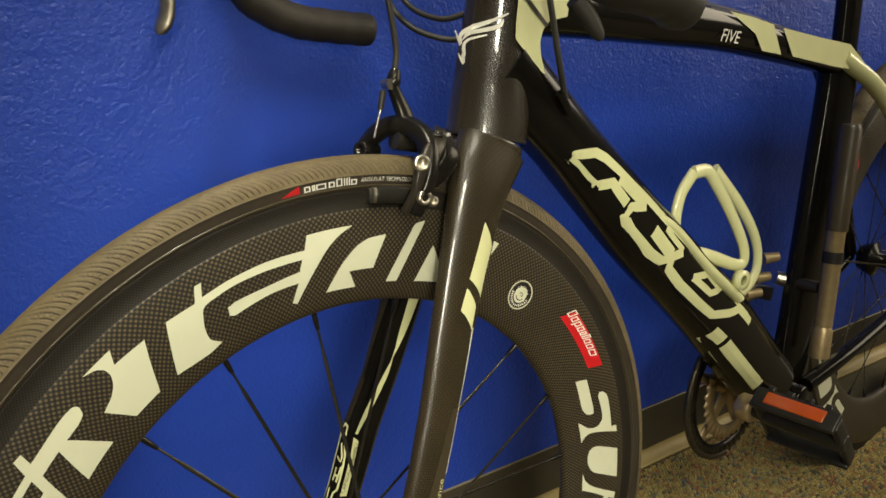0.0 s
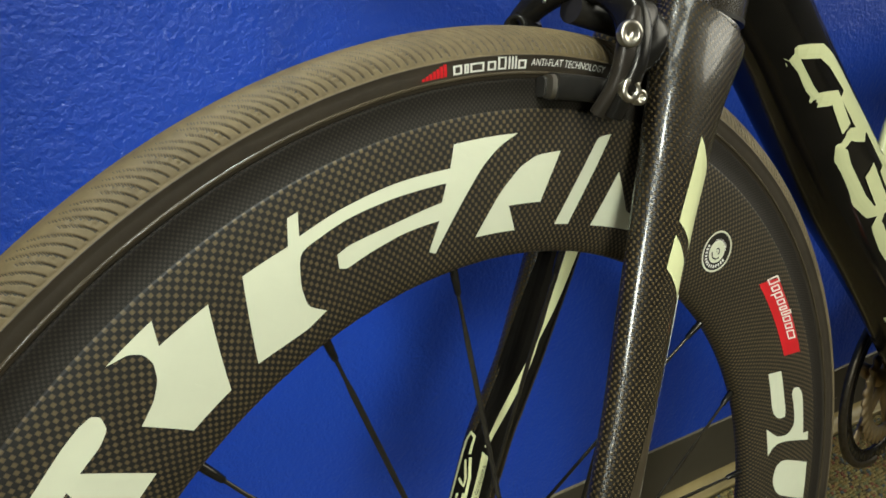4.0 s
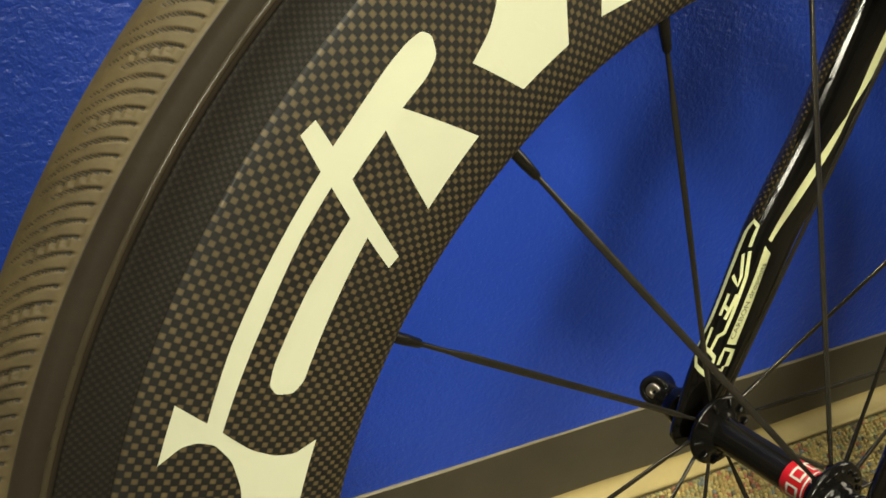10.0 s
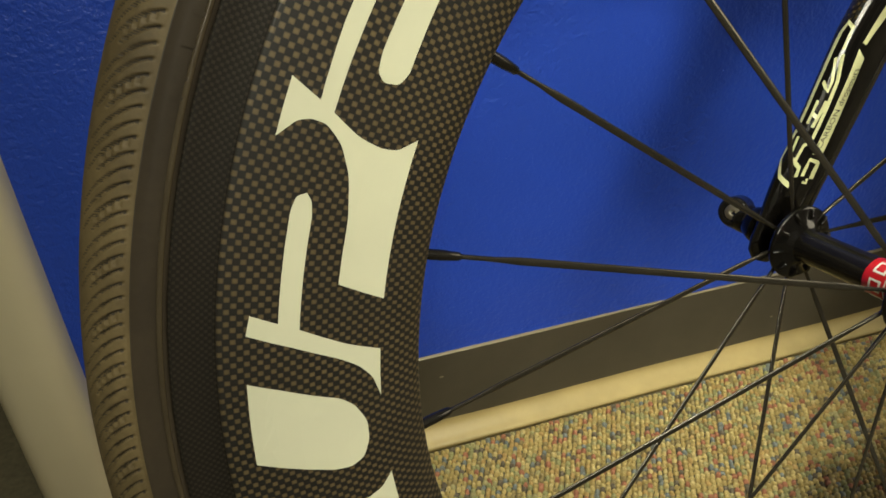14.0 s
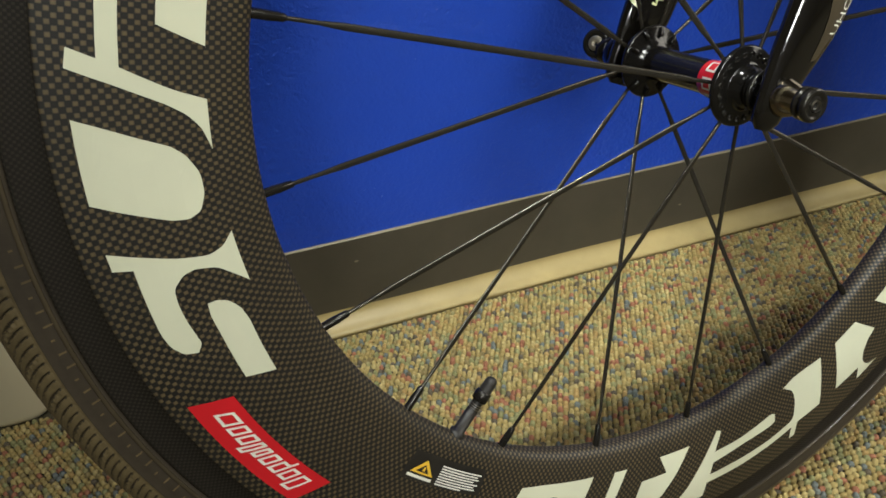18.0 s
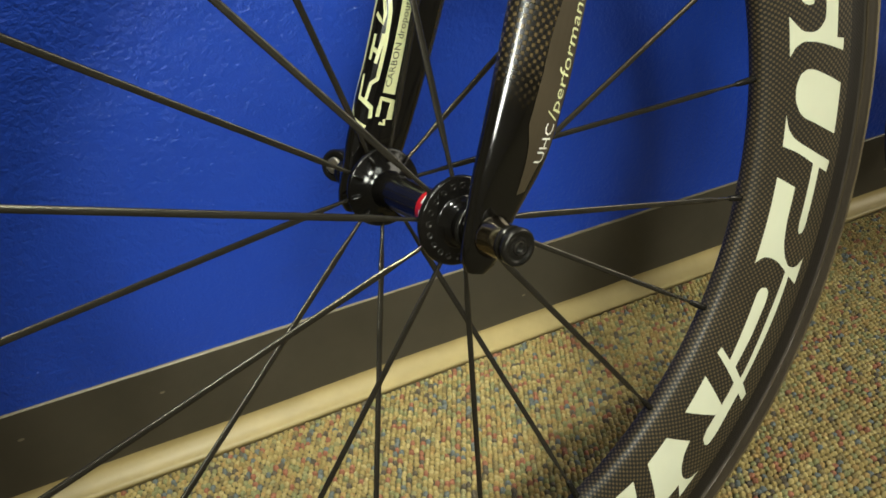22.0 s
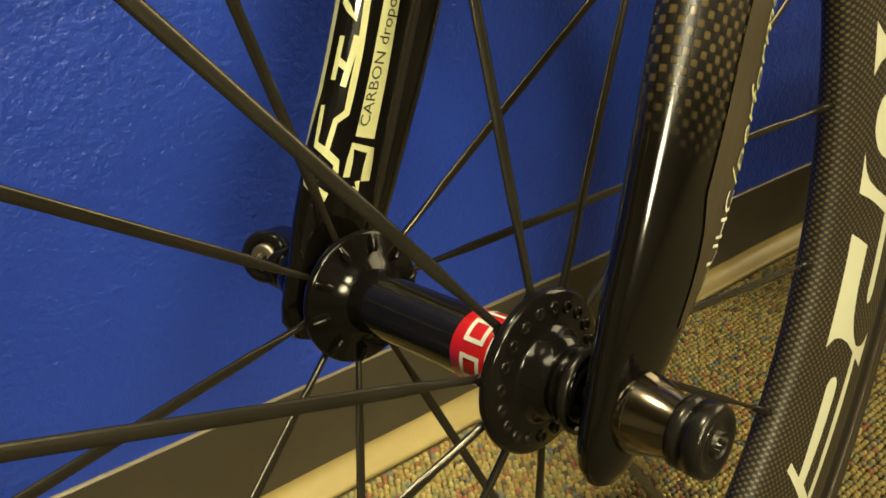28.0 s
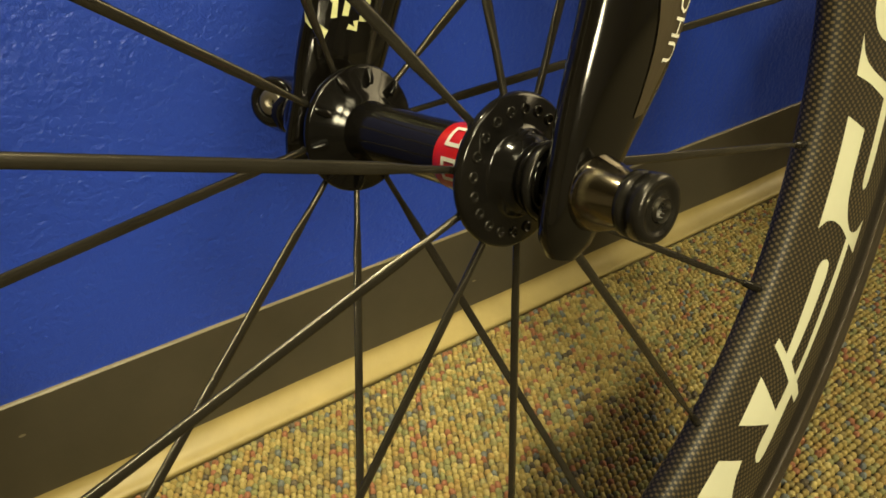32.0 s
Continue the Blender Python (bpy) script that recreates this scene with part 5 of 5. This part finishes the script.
def gusset():
    outline = [(52, 480), (54, 446), (56, 434), (70, 426), (85, 418), (98, 410), (91, 419), (86, 428), (83, 437), (84, 446), (90, 455), (112, 463), (112, 484)]
    bm = patch_bm([(x / 1000, z / 1000) for x, z in outline], lambda u, v: fr(u, -0.0295 + max(0, u - 0.09) * 0.10, v), 0.010)
    part("decal", face_out(bm, (0.06, 0.1, 0.45)), M["lime_cream"], frame_ob, "pale yellow gusset", smooth=False)
    bm = patch_bm([(0.058, 0.4645), (0.086, 0.4495), (0.089, 0.4515), (0.062, 0.467)], lambda u, v: fr(u, -0.0301, v), 0.012)
    part("decal_seam", face_out(bm, (0.06, 0.1, 0.45)), M["satin_black"], frame_ob, smooth=False)
    for points, width in (([(-10, 433), (-3, 424), (-4, 431), (8, 440), (24, 452)], 0.0035), ([(-2, 427), (3, 433), (18, 441), (21, 447)], 0.003), ([(-4, 417), (2, 411), (1, 417), (2, 417), (1, 426), (13, 434)], 0.0035)):
        head_stroke(points, width)


gusset()
# fields on the top tube
for q in ([(356, 522), (400, 526), (446, 528), (474, 501), (432, 497), (412, 511)], [(468, 529), (560, 537), (640, 545), (690, 532), (655, 517), (610, 512), (501, 504)]):
    bm = patch_bm([(x / 1000, z / 1000) for x, z in q], lambda u, v: fr(u, -0.0222, v), 0.02)
    part("decal", face_out(bm, (0.4, 0.1, 0.5)), M["lime_cream"], frame_ob, "pale yellow field", smooth=False)
text_patch("lettering", "FIVE", 0.0185, M["white"], frame_ob, lambda u, v: fr(0.346 + u * 1.05, -0.0224, 0.4905 + v + u * 0.12), "white italic lettering", shear=0.25)


# ---- bottle cage ----
def cage():
    ring = [(348, 371), (333, 345), (334, 313), (354, 293), (407, 284), (462, 276), (466, 294), (434, 328), (389, 364), (370, 375), (348, 371)]
    path = smooth_path([Vector((x / 1000, 0.004, z / 1000)) for x, z in ring], 5)
    c = part("bottle_cage", sweep(path, [(0.0045, 0.0075)] * len(path), 10, side=(0, 1, 0)), M["lime_cream"], bicycle, "cream plastic bottle cage")
    arc = [(412, 379), (476, 341), (519, 304), (532, 269), (514, 243), (484, 239), (464, 249)]
    path = smooth_path([Vector((x / 1000, 0.024, z / 1000)) for x, z in arc], 5)
    part("far_arm", sweep(path, [(0.0045, 0.0075)] * len(path), 10, side=(0, 1, 0)), M["lime_cream"], c)
    spine = smooth_path([Vector((x / 1000, -0.004, z / 1000)) for x, z in ((279, 325), (321, 311), (383, 276), (457, 240))], 5)
    part("spine", sweep(spine, [(0.006, 0.009)] * len(spine), 12, side=(0, 0, 1)), M["lime_cream"], c)
    eye = turned(revolve([(0.006, -0.004), (0.0115, -0.004), (0.0115, 0.004), (0.006, 0.004), (0.006, -0.004)], 24), Matrix.Translation((0.445, -0.012, 0.262)))
    part("boss", eye, M["lime_cream"], c)
    c.location = (0.003, 0, -0.014)


cage()


# ---- pump on the seat tube, small clutter behind ----
def pump():
    p0, p1 = fr(0.676, -0.045, 0.146), fr(0.634, -0.045, 0.446)
    d = (p1 - p0)
    q = part("frame_pump", sweep([p0, p0 + d * 0.12, p0 + d * 0.14], [0.013, 0.013, 0.010], 18), M["gold_alloy"], bicycle, "small bronze frame pump")
    part("barrel", sweep([p0 + d * 0.14, p0 + d * 0.55, p0 + d * 0.56], [0.0115, 0.0115, 0.0125], 18), M["gold_alloy"], q, "dull bronze barrel")
    part("ring", sweep([p0 + d * 0.42, p0 + d * 0.47], [0.0125, 0.0125], 18), M["satin_black"], q)
    part("handle", sweep([p0 + d * 0.56, p0 + d * 0.98, p1], [0.0135, 0.0135, 0.011], 18), M["flank"], q, "dull brown grip")
    part("clamp", sweep([p0 + d * 0.30 + Vector((0, 0.012, 0)), p0 + d * 0.30 + Vector((0, 0.040, 0))], [0.008, 0.008], 12), M["satin_black"], q)


pump()


# ---- crankset ----
def ring_with_teeth(r, teeth, thick):
    bm = bmesh.new()
    rows = []
    n = teeth * 4
    for i in range(n):
        a = 2 * math.pi * i / n
        rr = r + (0.0022 if i % 4 in (1, 2) else -0.0022)
        rows.append([(q * math.cos(a), y, q * math.sin(a)) for q, y in ((r - 0.018, -thick), (rr, -thick * 0.6), (rr, thick * 0.6), (r - 0.018, thick))])
    grid_mesh(bm, rows, closed_u=True, closed_v=True)
    bmesh.ops.recalc_face_normals(bm, faces=bm.faces)
    return bm


def crankset():
    big = ring_with_teeth(0.0995, 50, 0.002)
    at = STEER @ Matrix.Translation(BB + Vector((0, 0.044, 0)))
    c = part("crankset", turned(big, at), M["anodised"], bicycle, "black compact crankset")
    part("inner_ring", turned(ring_with_teeth(0.069, 34, 0.002), STEER @ Matrix.Translation(BB + Vector((0, 0.037, 0)))), M["gold_alloy"], c, "worn steel inner chainring")
    for k in range(5):
        a = radians(72 * k + 20)
        arm = sweep([BB + Vector((0, 0.045, 0)), BB + Vector((0.082 * math.cos(a), 0.045, 0.082 * math.sin(a)))], [(0.004, 0.012), (0.003, 0.007)], 12, side=(0, 1, 0))
        part("spider_arm", turned(arm, STEER), M["gold_alloy"], c)
    end = Vector((0.4585, -0.042, 0.1094))
    arm = smooth_path([fr(BB.x, -0.046, BB.z), fr(BB.x, -0.052, BB.z).lerp(end, 0.4), end], 6)
    part("crank_arm", sweep(arm, [(0.0065, 0.015)] * len(arm), 16, side=(0, 1, 0), power=3), M["gold_alloy"], c, "grey alloy crank arm")
    part("crank_eye", turned(revolve([(0.004, -0.009), (0.0135, -0.008), (0.015, -0.006), (0.015, 0.007), (0.013, 0.009), (0.004, 0.009)], 28), Matrix.Translation(end)), M["gold_alloy"], c)
    # chain on the ring
    pts = [at @ Vector((0.0985 * math.cos(radians(q)), 0, 0.0985 * math.sin(radians(q)))) for q in range(80, 285, 6)]
    part("chain", sweep(pts, [(0.0035, 0.0042)] * len(pts), 8, side=(0, 1, 0), power=4), M["chain"], c, "oily dark chain")
    return c


crankset()


def pedal():
    m = Matrix.Translation((0.4585, -0.050, 0.1094)) @ STEER.to_3x3().to_4x4() @ pose(0, 0, 0, 0, 40, 0)
    p = part("pedal", turned(sweep([(0, 0, 0), (0, -0.02, 0), (0, -0.095, 0), (0, -0.10, 0)], [0.007, 0.010, 0.011, 0.008], 18), m), M["satin_black"], bicycle, "black platform pedal with an orange reflector")
    for x in (-0.036, 0.036):
        part("cage_plate", turned(block((0.006, 0.088, 0.024), (x, -0.054, 0), 0.002), m), M["satin_black"], p)
        part("reflector", turned(block((0.004, 0.062, 0.014), (x * 1.07, -0.054, 0.001), 0.001), m), M["orange"], p, "orange pedal reflector")
    for y in (-0.012, -0.096):
        part("cage_side", turned(block((0.072, 0.007, 0.016), (0, y, 0), 0.002), m), M["satin_black"], p)
    for k in range(4):
        for x in (-0.036, 0.036):
            part("tooth", turned(block((0.006, 0.008, 0.006), (x, -0.024 - k * 0.02, 0.014), 0.0015), m), M["satin_black"], p)
    return p


pedal()


def derailleur():
    d = part("front_derailleur", sweep([fr(0.680, 0.0, 0.235), fr(0.660, 0.024, 0.238)], [0.012, 0.009], 12), M["steel"], bicycle, "steel front derailleur")
    for y in (0.034, 0.050):
        cage_path = smooth_path([fr(0.57, y, 0.165), fr(0.59, y, 0.195), fr(0.63, y, 0.215), fr(0.68, y, 0.212)], 5)
        part("cage_plate", sweep(cage_path, [(0.0012, 0.010)] * len(cage_path), 8, side=(0, 1, 0)), M["steel"], d)
    for k, (x, y, z) in enumerate(((0.625, 0.028, 0.262), (0.615, 0.03, 0.235), (0.61, 0.035, 0.212))):
        part("link", sweep([fr(x, y, z), fr(x + 0.015, y - 0.012, z + 0.006)], [0.008, 0.006], 12), M["gold_alloy"], d)
    return d


derailleur()
rim_patch("red_sticker", [(148.5, 292), (150.5, 275), (164, 275), (162.5, 292)], M["red"], rear["rim"], 0.00022, False, "red sticker")
# graphics of the rear rim, seen past the pedal
for shape in RIM_SHAPES[:6]:
    for turn in (0.0, 180.0):
        rim_patch("decal", shape, M["cream"], rear["rim"], turn=turn + 30)


# ---- carpet pile ----
def carpet():
    """Looped pile in rows along the wall: each tuft a small leaning cushion with its own yarn colour."""
    rng = np.random.default_rng(5)
    pitch_x, pitch_y = 0.0052, 0.0050
    xs = np.arange(-0.62, 1.02, pitch_x)
    ys = np.arange(-0.12, WALL_Y - 0.024, pitch_y)
    gx, gy = np.meshgrid(xs, ys)
    gx = gx + (np.arange(len(ys)) % 2)[:, None] * pitch_x * 0.5
    cx = gx.ravel() + rng.normal(0, 0.00045, gx.size)
    cy = gy.ravel() + rng.normal(0, 0.00035, gx.size)
    n = cx.size
    k = 6
    ang = np.arange(k) * 2 * np.pi / k
    hgt = rng.uniform(0.0024, 0.0046, n)
    rx = rng.uniform(0.0022, 0.0029, n)
    ry = rng.uniform(0.0026, 0.0034, n)
    yaw = rng.normal(0.5, 0.25, n) * np.where((np.arange(n) // len(xs)) % 2, 1, -1)
    verts = np.zeros((n, 2 * k + 1, 3))
    for ring, (s, hh) in enumerate(((1.0, -0.35), (0.78, 0.62))):
        ex = rx[:, None] * s * np.cos(ang)[None]
        ey = ry[:, None] * s * np.sin(ang)[None]
        c, q = np.cos(yaw)[:, None], np.sin(yaw)[:, None]
        verts[:, ring * k:(ring + 1) * k, 0] = cx[:, None] + ex * c - ey * q
        verts[:, ring * k:(ring + 1) * k, 1] = cy[:, None] + ex * q + ey * c
        verts[:, ring * k:(ring + 1) * k, 2] = (hgt * hh)[:, None] - 0.0004
    verts[:, 2 * k, 0] = cx + rng.normal(0, 0.0004, n)
    verts[:, 2 * k, 1] = cy + rng.normal(0, 0.0004, n)
    verts[:, 2 * k, 2] = hgt - 0.0004
    one = []
    for j in range(k):
        j2 = (j + 1) % k
        one += [(j, j2, k + j2), (j, k + j2, k + j), (k + j, k + j2, 2 * k)]
    faces = (np.array(one)[None] + (np.arange(n) * (2 * k + 1))[:, None, None]).reshape(-1, 3)
    me = bpy.data.meshes.new("carpet_pile")
    v = verts.reshape(-1, 3)
    me.vertices.add(len(v))
    me.vertices.foreach_set("co", v.ravel())
    me.loops.add(faces.size)
    me.loops.foreach_set("vertex_index", faces.ravel().astype(np.int32))
    me.polygons.add(len(faces))
    me.polygons.foreach_set("loop_start", np.arange(0, faces.size, 3, dtype=np.int32))
    me.polygons.foreach_set("use_smooth", np.ones(len(faces), dtype=bool))
    me.update(calc_edges=True)
    me.validate()
    me.materials.append(M["carpet"])
    ob = new("carpet_pile", me)
    tagged(ob, "looped beige carpet pile flecked red, blue and green", "carpet", kind="stuff")
    return ob


carpet()
